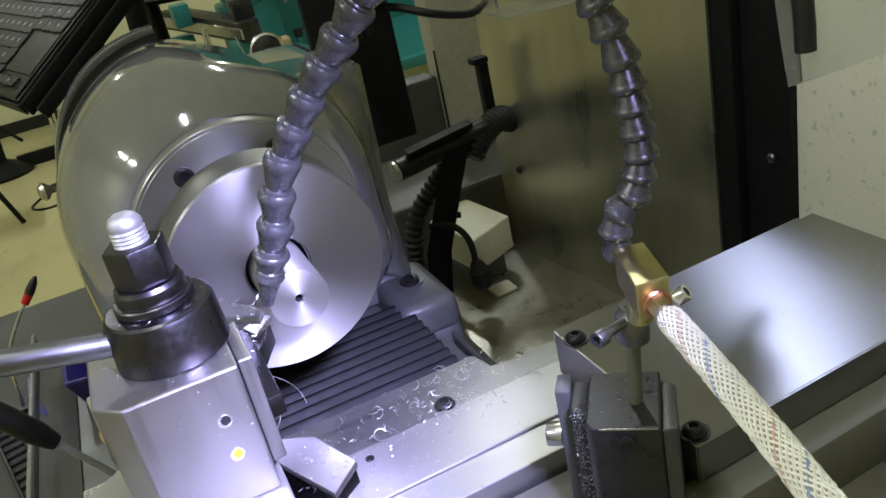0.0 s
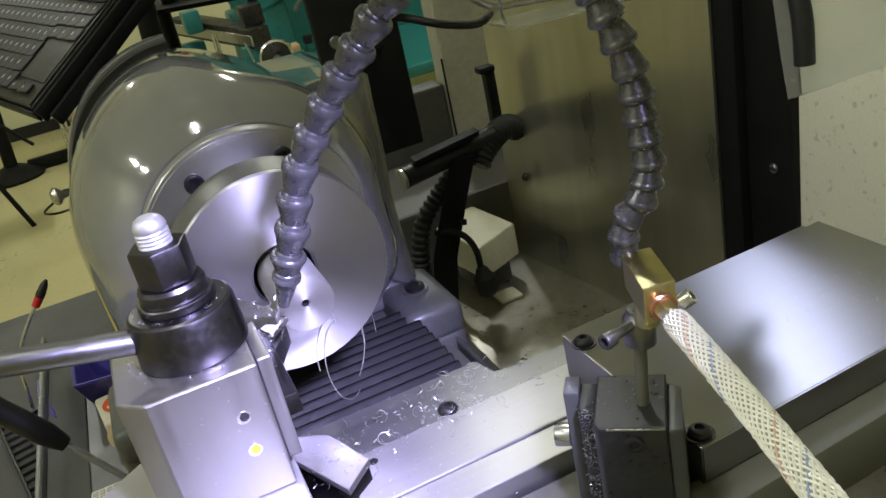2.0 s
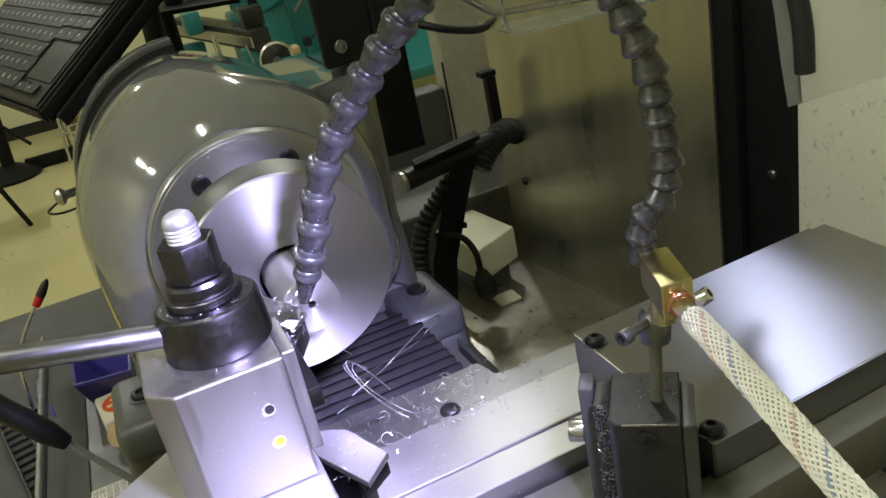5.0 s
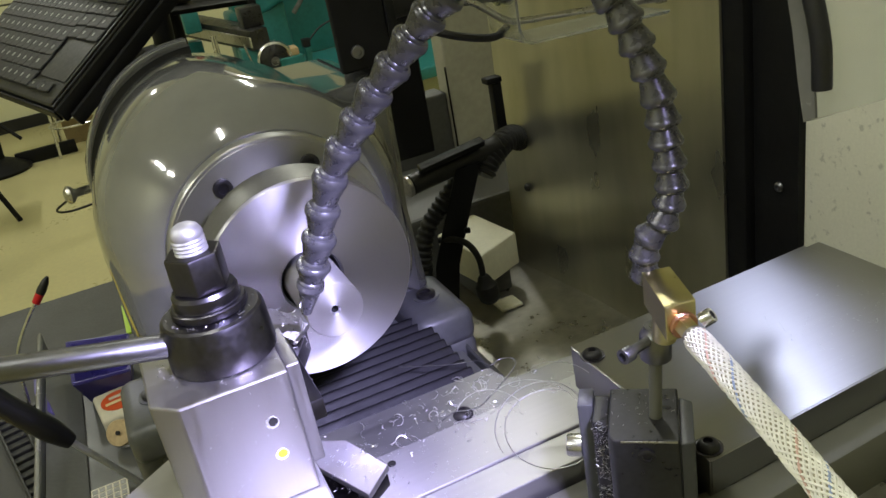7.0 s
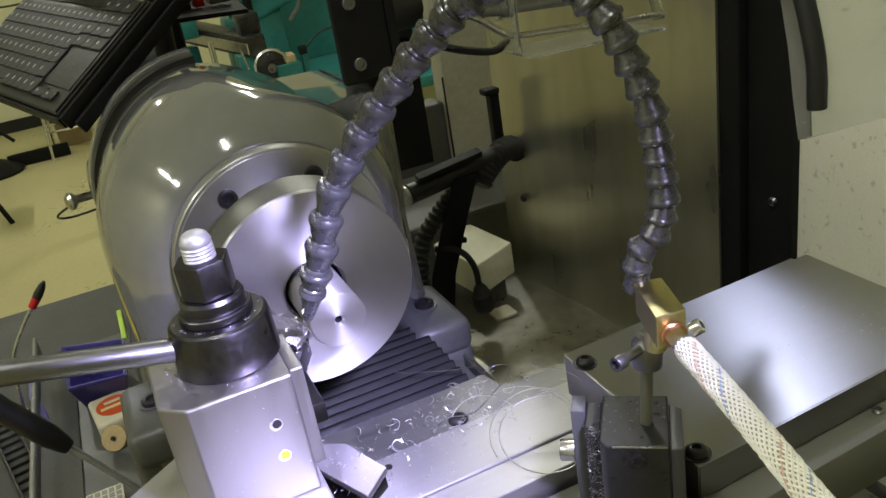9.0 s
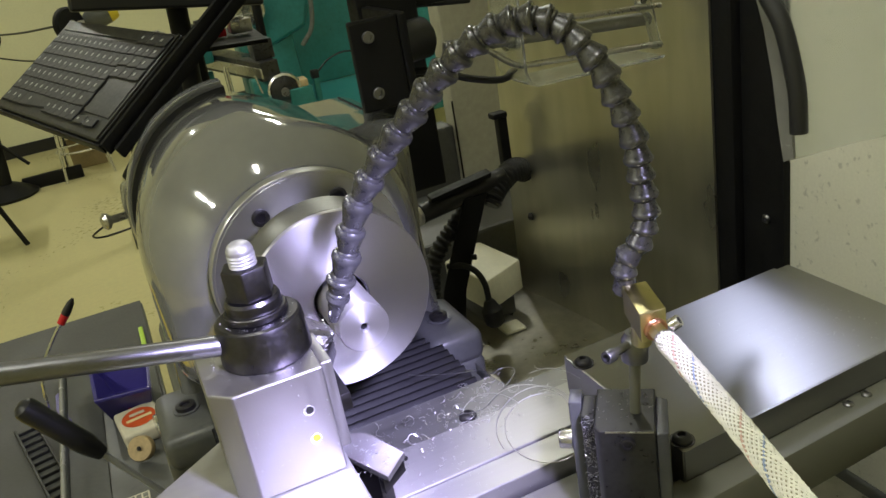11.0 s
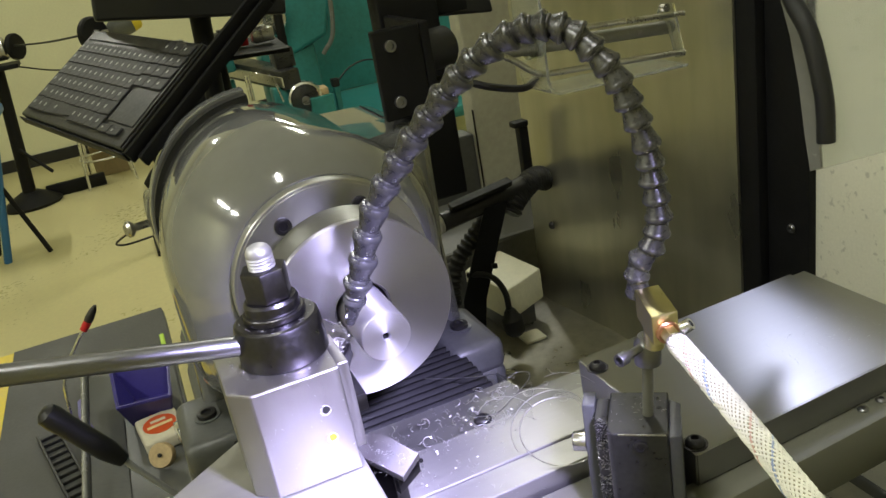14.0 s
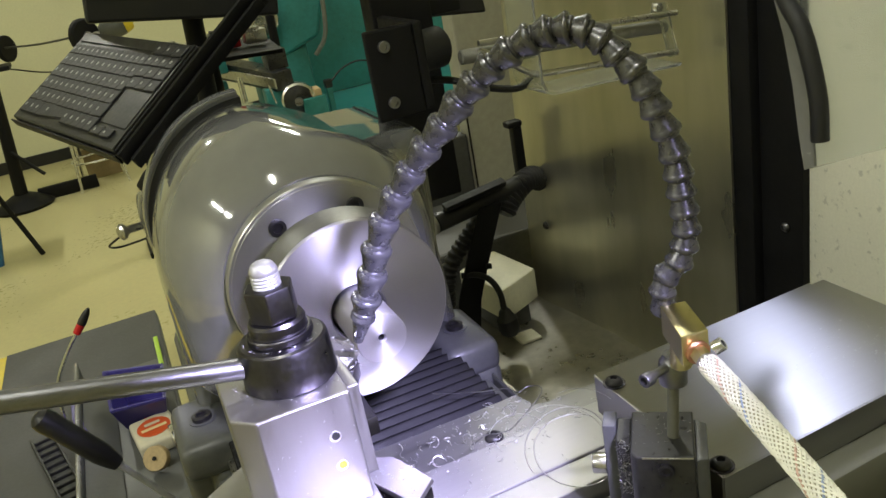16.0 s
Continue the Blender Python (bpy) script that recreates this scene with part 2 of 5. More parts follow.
def rev(prof, m, seg=40, bm=None):
    """A turned body: rows of (radius, height) about the z axis of m."""
    bm = bm or B()
    rings = []
    for r, h in prof:
        if r < 1e-6:
            rings.append([bm.verts.new(m @ Vector((0, 0, h)))])
        else:
            rings.append([bm.verts.new(m @ Vector((r * math.cos(a), r * math.sin(a), h))) for a in (2 * math.pi * i / seg for i in range(seg))])
    for a, b in zip(rings, rings[1:]):
        for i in range(seg):
            j = (i + 1) % seg
            if len(a) > 1 and len(b) > 1:
                bm.faces.new((a[i], a[j], b[j], b[i]))
            elif len(a) > 1:
                bm.faces.new((a[i], a[j], b[0]))
            elif len(b) > 1:
                bm.faces.new((a[0], b[j], b[i]))
    for rg, flip in ((rings[0], 1), (rings[-1], 0)):
        if len(rg) > 1:
            bm.faces.new(rg[::-1] if flip else rg)
    return bm


def along(p, q):
    """A pose at p whose z axis points to q."""
    p, q = Vector(p), Vector(q)
    return Matrix.Translation(p) @ (q - p).to_track_quat("Z", "Y").to_matrix().to_4x4()


def rod(p, q, r, r2=None, seg=20, bm=None, edge=0.0):
    h = (Vector(q) - Vector(p)).length
    r2 = r if r2 is None else r2
    prof = [(0, 0), (r - edge, 0), (r, edge), (r2, h - edge), (r2 - edge, h), (0, h)] if edge else [(0, 0), (r, 0), (r2, h), (0, h)]
    return rev(prof, along(p, q), seg, bm)


def spline(pts, n):
    """n points along a smooth curve through pts, evenly spaced."""
    P = [Vector(p) for p in pts]
    P = [2 * P[0] - P[1]] + P + [2 * P[-1] - P[-2]]
    dense = []
    for i in range(1, len(P) - 2):
        for k in range(24):
            t = k / 24
            a, b, c, d = P[i - 1], P[i], P[i + 1], P[i + 2]
            dense.append(0.5 * ((2 * b) + (c - a) * t + (2 * a - 5 * b + 4 * c - d) * t * t + (3 * b - a - 3 * c + d) * t ** 3))
    dense.append(P[-2])
    acc = [0.0]
    for a, b in zip(dense, dense[1:]):
        acc.append(acc[-1] + (b - a).length)
    out, j = [], 0
    for k in range(n):
        s = acc[-1] * k / (n - 1)
        while j < len(acc) - 2 and acc[j + 1] < s:
            j += 1
        f = (s - acc[j]) / max(acc[j + 1] - acc[j], 1e-9)
        out.append(dense[j].lerp(dense[j + 1], f))
    return out


def tube(pts, r, seg=10, bm=None, radii=None):
    bm = bm or B()
    P = [Vector(p) for p in pts]
    up, rings = None, []
    for i, p in enumerate(P):
        t = (P[min(i + 1, len(P) - 1)] - P[max(i - 1, 0)]).normalized()
        if up is None:
            up = t.orthogonal().normalized()
        up = (up - up.dot(t) * t).normalized()
        s = t.cross(up)
        rr = radii[i] if radii else r
        rings.append([bm.verts.new(p + rr * (math.cos(a) * up + math.sin(a) * s)) for a in (2 * math.pi * k / seg for k in range(seg))])
    for a, b in zip(rings, rings[1:]):
        for k in range(seg):
            bm.faces.new((a[k], a[(k + 1) % seg], b[(k + 1) % seg], b[k]))
    bm.faces.new(rings[0][::-1])
    bm.faces.new(rings[-1])
    return bm


def prism(poly, vec, bevel=0.0, bm=None, seg=2):
    bm = bm or B()
    vec = Vector(vec)
    a = [bm.verts.new(p) for p in poly]
    b = [bm.verts.new(Vector(p) + vec) for p in poly]
    n = len(a)
    fs = [bm.faces.new(a[::-1]), bm.faces.new(b)]
    for i in range(n):
        fs.append(bm.faces.new((a[i], a[(i + 1) % n], b[(i + 1) % n], b[i])))
    if bevel:
        es = list({e for f in fs for e in f.edges})
        bmesh.ops.bevel(bm, geom=es, offset=bevel, segments=seg, affect="EDGES", profile=0.5)
    return bm


def socket_screw(parent, at, axis, r=0.0065, h=0.005, name="screw", label="black socket-head screw", domed=True, material=None):
    """A button or cap screw whose head stands on at and points along axis, with its hexagon socket sunk in."""
    m = along(at, Vector(at) + Vector(axis))
    if domed:
        prof = [(0, 0), (r, 0), (r, h * 0.3), (r * 0.82, h * 0.75), (r * 0.52, h), (r * 0.42, h), (r * 0.40, h * 0.35), (0, h * 0.35)]
    else:
        prof = [(0, 0), (r, 0), (r, h * 0.88), (r * 0.92, h), (r * 0.56, h), (r * 0.54, h * 0.4), (0, h * 0.4)]
    s = part(name, rev(prof, m, 24), material or SCREW, parent, label)
    return s


AXX, AXZ = 0.0545, 1.2006      # spindle axis


# ---- the room ----
def room():
    x0, x1, y0, y1, z1 = -3.2, 3.4, -2.6, 7.6, CEILING
    solid("floor", box((x0, y0, -0.1), (x1, y1, 0)), FLOORPAINT, "beige painted concrete workshop floor", "floor", "structure")
    solid("ceiling", box((x0, y0, z1), (x1, y1, z1 + 0.1)), CEILPAINT, "white painted workshop ceiling", "ceiling", "structure")
    for n, lo, hi in (("wall_north", (x0, y1, 0), (x1, y1 + 0.12, z1)), ("wall_south", (x0, y0 - 0.12, 0), (x1, y0, z1)),
                      ("wall_west", (x0 - 0.12, y0 - 0.12, 0), (x0, y1 + 0.12, z1)), ("wall_east", (x1, y0 - 0.12, 0), (x1 + 0.12, y1 + 0.12, z1))):
        solid(n, box(lo, hi), WALLPAINT, "cream painted workshop wall", "wall", "structure")
    solid("baseboard", box((x0, y1 - 0.015, 0.001), (x1, y1 - 0.002, 0.1), 0.003), BLACK_PLASTIC, "dark baseboard along the cream wall", "baseboard", "structure")
    for tx, ty in TUBES:
        f = thing("ceiling_light", (tx, ty, z1), "white fluorescent ceiling light fitting", "ceiling light", "ceiling lights")
        part("housing", box((tx - 0.1, ty - 0.33, z1 - 0.055), (tx + 0.1, ty + 0.33, z1 - 0.002), 0.008), CEILPAINT, f)
        part("tube", rod((tx, ty - 0.3, z1 - 0.07), (tx, ty + 0.3, z1 - 0.07), 0.013), TUBEGLOW, f, "glowing fluorescent tube")


# ---- the lathe: bed, headstock, spindle ----
def bed():
    b = thing("lathe_bed", (0.06, 0.6, 0.80), "grey painted cast iron lathe bed", "lathe bed", kind="structure")
    part("bed_casting", box((-0.07, 0.10, 0.82), (0.19, 0.92, 1.035), 0.012), PAINT_DULL, b)
    part("slope", prism([(0.19, 0.50, 1.04), (0.19, 0.74, 1.04), (0.245, 0.74, 0.95), (0.245, 0.44, 0.95)], (0, 0, -0.10), 0.006), PAINT_DULL, b)
    part("way", box((-0.055, 0.12, 1.0352), (0.17, 0.60, 1.050), 0.002), STEEL, b, "dark steel way")


def headstock():
    h = thing("headstock", (AXX, 0.62, 1.05), "glossy grey painted headstock casting with flared nose", "headstock")
    # sections along the spindle: y, radius left/top, corner at the rear side, roundness
    secs = [(0.530, 0.0770, 0.077, 2.0), (0.5325, 0.0805, 0.0805, 2.0), (0.538, 0.0862, 0.0862, 2.0), (0.546, 0.0922, 0.092, 2.0), (0.556, 0.0984, 0.098, 2.0), (0.568, 0.1052, 0.104, 2.0),
            (0.580, 0.1103, 0.108, 2.0), (0.590, 0.1132, 0.111, 2.0), (0.602, 0.1152, 0.1125, 2.0), (0.620, 0.1160, 0.1138, 2.0), (0.640, 0.1156, 0.114, 2.0), (0.680, 0.1125, 0.112, 2.0), (0.718, 0.1088, 0.110, 2.0), (0.723, 0.1070, 0.108, 2.0)]
    bm, rings, n = B(), [], 96
    for y, rl, rr, k in secs:
        ring = []
        for i in range(n):
            a = 2 * math.pi * i / n
            c, s = math.cos(a), math.sin(a)
            # round above, squarer towards the base
            e = 2.0 + 5.0 * max(0.0, min(1.0, (y - 0.54) / 0.07)) * min(1.0, max(0.0, -s) * 2.5)
            q = (abs(c) ** e + abs(s) ** e) ** (-1 / e)
            side = max(0.0, min(1.0, (c + 0.12) / 0.5)) * max(0.0, min(1.0, (y - 0.556) / 0.03)) * (1 if s > 0 else max(0.0, 1 + s * 2))
            r = rl + (rr - rl) * max(0.0, c)
            r = r + (0.0985 - r) * side
            x, z = r * q * c, r * q * s
            ring.append(bm.verts.new((AXX + x, y, max(AXZ + z, 1.046))))
        rings.append(ring)
    for a, b in zip(rings, rings[1:]):
        for i in range(n):
            bm.faces.new((a[i], a[(i + 1) % n], b[(i + 1) % n], b[i]))
    bm.faces.new(rings[0])
    bm.faces.new(rings[-1][::-1])
    part("casting", bm, PAINT, h, "glossy grey paint", angle=60)
    mY = pose(AXX, 0, AXZ, 90, 0, 0)          # z axis of this pose points to -y
    rim = rev([(0.100, -0.738), (0.1118, -0.738), (0.1125, -0.740), (0.1125, -0.757), (0.100, -0.757), (0.100, -0.738)], pose(AXX - 0.002, 0, AXZ + 0.003, 90, 0, 0), 96)
    gap = rev([(0.090, -0.7235), (0.1100, -0.7235), (0.1100, -0.7375), (0.090, -0.7375)], pose(AXX - 0.002, 0, AXZ + 0.002, 90, 0, 0), 96)
    for bm in (rim, gap):          # both end where the square body begins
        bmesh.ops.delete(bm, geom=[f for f in bm.faces if f.calc_center_median().x > AXX - 0.002], context="FACES")
    part("rear_rim", rim, PAINT, h, "glossy grey rear cover rim")
    # solid black ring gives the gap its shade
    part("rear_gap_shade", gap, BLACK_PLASTIC, h, "black ring standing in for the gap's shade behind the casting")
    part("rear_body", prism([(-0.066, 0.640, 1.046), (0.188, 0.640, 1.046), (0.186, 0.640, 1.258), (0.176, 0.640, 1.262), (0.06, 0.640, 1.266), (-0.058, 0.640, 1.17)], (0, 0.17, 0), 0.012, seg=4), PAINT, h, "boxy rear body of the casting")
    fl = B()
    rows = []
    for y, k in ((0.556, 0.0), (0.575, 0.06), (0.594, 0.17), (0.610, 0.33), (0.623, 0.53), (0.634, 0.77), (0.642, 1.0), (0.700, 1.0)):
        row = []
        for j, (ang, tx, tz) in enumerate(((84, 0.075, 1.287), (72, 0.098, 1.277), (58, 0.125, 1.2695), (46, 0.157, 1.266), (38, 0.183, 1.2635), (32, 0.1885, 1.258), (18, 0.1875, 1.225), (2, 0.1870, 1.19), (-18, 0.184, 1.15), (-36, 0.187, 1.10), (-52, 0.189, 1.06))):
            r = 0.0975
            px, pz = AXX + r * math.cos(radians(ang)), AXZ + r * math.sin(radians(ang))
            row.append(fl.verts.new((px + (tx - px) * k, y, max(pz + (tz - pz) * k, 1.047))))
        rows.append(row)
    for a, b in zip(rows, rows[1:]):
        for i in range(len(a) - 1):
            fl.faces.new((a[i], a[i + 1], b[i + 1], b[i]))
    part("shoulder", fl, PAINT, h, "flared shoulder of the casting", angle=80)
    # nose ring with its screws
    ring = part("nose_ring", rev([(0.040, -0.535), (0.0755, -0.535), (0.0755, -0.5195), (0.0748, -0.5183), (0.0730, -0.5183), (0.0727, -0.5176), (0.050, -0.5175), (0.0485, -0.520), (0.040, -0.520)], mY, 96), RING, h, "bright ground steel nose ring", angle=18)
    for k in range(6):
        a = radians(120 - 60 * k)
        p = (AXX + 0.0585 * math.cos(a), 0.5176, AXZ + 0.0585 * math.sin(a))
        socket_screw(ring, p, (0, -1, 0), 0.0064, 0.0030, domed=False)
    part("skirt", box((-0.072, 0.575, 0.95), (0.204, 0.80, 1.0455), 0.012, seg=4), PAINT_DULL, h, "painted base of the casting")
    # feet
    for sx, fx in ((1, 0.178), (-1, -0.064)):
        f = part("foot", box((fx - 0.026, 0.575, 1.036), (fx + 0.026, 0.665, 1.070), 0.010, seg=4), PAINT_DULL, h, "rounded foot pad")
        part("foot_recess", rod((fx, 0.619, 1.0695), (fx, 0.619, 1.0712), 0.0115), PAINT_DULL, f)
        socket_screw(f, (fx, 0.619, 1.0712), (0, 0, 1), 0.0085, 0.004, label="oily socket screw", domed=False)
    part("left_foot_skirt", box((-0.092, 0.59, 0.86), (-0.045, 0.68, 1.045), 0.012, seg=4), PAINT_DULL, h)
    # lug with the index pin
    part("pin_lug", prism([(-0.040, 0.830, 1.135), (-0.060, 0.830, 1.142), (-0.064, 0.830, 1.198), (-0.058, 0.830, 1.216), (-0.036, 0.830, 1.213), (-0.030, 0.830, 1.16)], (0, 0.05, 0), 0.005), PAINT, h)
    pin = part("index_pin", rod((-0.060, 0.848, 1.186), (-0.078, 0.842, 1.187), 0.0042), STEEL, h, "steel index pin")
    part("knob", rev([(0, 0), (0.0035, 0), (0.004, 0.003), (0.0085, 0.007), (0.009, 0.010), (0.006, 0.013), (0, 0.013)], along((-0.075, 0.842, 1.187), (-0.091, 0.836, 1.188)), 24), STEEL, pin, "dark steel knob")
    part("wire", tube(spline([(-0.086, 0.845, 1.182), (-0.101, 0.86, 1.170), (-0.090, 0.88, 1.160), (-0.055, 0.87, 1.165)], 24), 0.0012, 6), BLACK_PLASTIC, h, "thin black wire loop")


def spindle():
    at = (AXX, 0.46, AXZ)
    p = thing("faceplate", at, "turned steel disc fixture running on the spindle nose", "faceplate")
    mY = pose(AXX, 0, AXZ, 90, 0, 0)
    part("disc", rev([(0.0197, -0.460), (0.0636, -0.460), (0.0643, -0.4535), (0.0643, -0.4522), (0.0633, -0.4507), (0.0202, -0.4507), (0.0197, -0.4512), (0.0197, -0.460)], mY, 128), DISC, p, "satin turned disc")
    part("rim", rev([(0.0600, -0.486), (0.0636, -0.486), (0.0645, -0.485), (0.0645, -0.4535), (0.0600, -0.4602)], mY, 128), DISCRIM, p, "dull turned rim")
    part("hub", rev([(0.0, -0.530), (0.046, -0.530), (0.046, -0.4861), (0.0, -0.4861)], mY, 64), RING, p)
    part("bore", rev([(0.0, -0.4795), (0.0196, -0.4795), (0.0196, -0.4530), (0.0188, -0.4530), (0.0188, -0.4785), (0, -0.4785)], mY, 48), LEVER, p, "dark bore lip")
    w = thing("workpiece", (AXX, 0.43, AXZ), "round steel bar being turned, with a centre hole", "workpiece")
    part("bar", rev([(0, -0.478), (0.0165, -0.478), (0.0165, -0.4045), (0.0160, -0.4037), (0.0030, -0.4037), (0.0022, -0.4050), (0.0022, -0.412), (0, -0.412)], mY, 96), WORK, w, "freshly turned bright steel")
    # near-black lining paints in the shade of the centre hole
    part("centre_hole", rev([(0, -0.4115), (0.00215, -0.4115), (0.00215, -0.4056), (0.0020, -0.4056), (0.0020, -0.4105), (0, -0.4105)], mY, 24), HOLESHADE_SCREEN, w, "centre hole lining, its shade painted dark")
    SPIN.extend([p, w])


# ---- saddle, slide and what they carry ----
def bellows():
    b = thing("way_bellows", (0.06, 0.53, 1.05), "black pleated way cover, oily, below the disc", "way cover")
    folds = []
    n = 10
    for k in range(n):
        poly = [(-0.05, 0.0, 0.0), (-0.05, 0.0098, 0.0125), (-0.05, 0.0118, 0.0136), (-0.05, 0.0130, 0.0124), (-0.05, 0.009, 0.0)]
        bm = prism([Vector(q) + Vector((0, 0.472 + 0.0128 * k, 1.0535)) for q in poly], (0.213, 0, 0), 0.0008, seg=1)
        folds.append(part("pleat", bm, BELLOWS, b))
    return b, folds


FRONT_Y = 0.343


def saddle():
    s = thing("saddle", (0.1, 0.44, 1.06), "ground steel saddle plate littered with fine chips", "saddle")
    SADDLE.append(s)
    part("plate", prism([(-0.09, 0.421, 1.050), (0.295, 0.421, 1.050), (0.295, 0.445, 1.050), (0.181, 0.445, 1.050), (0.1690, 0.447, 1.050), (0.1668, 0.469, 1.050), (-0.09, 0.469, 1.050)], (0, 0, 0.0287), 0.0012), FRONTSTEEL, s)
    part("strip", prism([(-0.09, 0.3695, 1.050), (0.30, 0.3730, 1.050), (0.30, 0.4205, 1.050), (-0.09, 0.4205, 1.050)], (0, 0, 0.0305), 0.0009), GROUND, s)
    part("front_block", prism([(-0.09, FRONT_Y, 1.045), (0.205, FRONT_Y + 0.003, 1.045), (0.205, 0.3718, 1.045), (-0.09, 0.3692, 1.045)], (0, 0, 0.0340), 0.0008), GROUND, s)
    # shaded face below the block: its shade is in the greyer colour
    part("lower_ledge", box((-0.09, 0.215, 1.030), (0.205, FRONT_Y - 0.0005, 1.0655), 0.0012), RAILSTEEL, s, "lower ledge, greyer to paint in its shade")
    part("apron", box((-0.05, 0.24, 0.90), (0.26, 0.46, 1.049), 0.004), PAINT_DULL, s)
    socket_screw(s, (0.126, 0.4285, 1.0788), (0, 0, 1), 0.0070, 0.0042, label="oiled button-head screw")
    socket_screw(s, (0.066, 0.4085, 1.0806), (0, 0, 1), 0.0028, 0.0006, label="small set screw", domed=False)


def slide():
    s = thing("cross_slide", (0.1, 0.3, 1.08), "ground steel cross slide with front ledge", "cross slide")
    SLIDE.append(s)
    part("slide_body", prism([(0.200, 0.272, 1.0768), (0.42, 0.280, 1.0768), (0.42, 0.397, 1.0768), (0.200, 0.391, 1.0768)], (0, 0, 0.0212), 0.001), GROUND, s)
    part("front_rail", prism([(0.120, 0.2393, 1.060), (0.62, 0.2643, 1.060), (0.62, 0.2890, 1.060), (0.120, 0.2640, 1.060)], (0, 0, 0.0365), 0.0015), RAILSTEEL, s, "pale steel front rail")
    for x in (0.326, 0.343, 0.43):
        socket_screw(s, (x, 0.2630 + 0.05 * (x - 0.328), 1.0966), (0, 0, 1), 0.0036, 0.0018, label="small button-head screw", material=LEVER)
    part("top_plate", prism([(0.0125, 0.235, 1.140), (0.0125, 0.392, 1.140), (-0.044, 0.388, 1.140), (-0.048, 0.379, 1.140), (-0.102, 0.341, 1.140), (-0.102, 0.235, 1.140)], (0, 0, 0.0248), 0.0012), GROUND, s, "pale ground top plate below the tool post")
    part("riser", box((-0.044, 0.245, 1.0768), (0.002, 0.385, 1.1398), 0.001), POST, s)
    part("lower_body", box((0.22, 0.10, 0.90), (0.60, 0.236, 1.0245), 0.004), DARKENAMEL, s, "dark grey lower casting")
    part("bracket", box((0.335, 0.195, 1.025), (0.375, 0.232, 1.058), 0.003), BLACKENED, s)
    socket_screw(s, (0.355, 0.213, 1.0582), (0, 0, 1), 0.0055, 0.007, label="steel cap screw", domed=False, material=STEEL)
    part("motor_box", box((0.385, 0.14, 0.98), (0.56, 0.231, 1.055), 0.004), DARKENAMEL, s, "dark grey motor box")
    c = thing("slide_cover", (0.30, 0.33, 1.10), "folded brushed stainless sheet cover over the slide", "sheet cover")
    SLIDE.append(c)
    z = 1.1195
    q = [Vector(v) for v in ((0.1950, 0.2625, 0), (0.4012, 0.2710, 0), (0.4012, 0.4045, 0), (0.1970, 0.3985, 0))]

    def skirt(a, b, depth, inward):
        n = Vector((-(b - a).y, (b - a).x, 0)).normalized() * 0.0016 * inward
        up = Vector((0, 0, z - depth))
        return prism([a + up, b + up, b + n + up, a + n + up], (0, 0, depth - 0.0003), 0.0003)
    part("top_sheet", prism([v + Vector((0, 0, z - 0.0015)) for v in q], (0, 0, 0.0015), 0.0005), SHEET, c)
    part("front_skirt", skirt(q[0] - Vector((0, 0.0008, 0)), q[1] - Vector((0, 0.0008, 0)), 0.022, 1), SHEET, c)
    part("side_skirt", skirt(q[3] - Vector((0.0008, 0.002, 0)), q[0] - Vector((0.0008, 0, 0)), 0.030, 1), SHEET, c)
    part("rear_skirt", skirt(q[2], q[3], 0.022, 1), SHEET, c)
    under = thing("rear_cover", (0.42, 0.33, 1.10), "second stainless sheet cover telescoping below the first", "sheet cover")
    SLIDE.append(under)
    part("top_sheet", prism([(0.30, 0.271, z - 0.0065), (0.4205, 0.276, z - 0.0065), (0.4205, 0.4090, z - 0.0065), (0.30, 0.4055, z - 0.0065)], (0, 0, 0.0015), 0.0004), SHEET, under)
    part("end_skirt", box((0.4190, 0.277, z - 0.03), (0.4205, 0.4085, z - 0.0067), 0.0004), SHEET, under)
    part("front_skirt", prism([(0.402, 0.2752, z - 0.022), (0.4188, 0.2760, z - 0.022), (0.4188, 0.2775, z - 0.022), (0.402, 0.2767, z - 0.022)], (0, 0, 0.0153), 0.0003), SHEET, under)
    for x, y in ((0.2015, 0.3798), (0.2003, 0.2707)):
        w = part("washer", rod((x, y, z + 0.0002), (x, y, z + 0.0010), 0.0078), BLACKENED, c, "black washer")
        socket_screw(w, (x, y, z + 0.0010), (0, 0, 1), 0.0062, 0.0040)


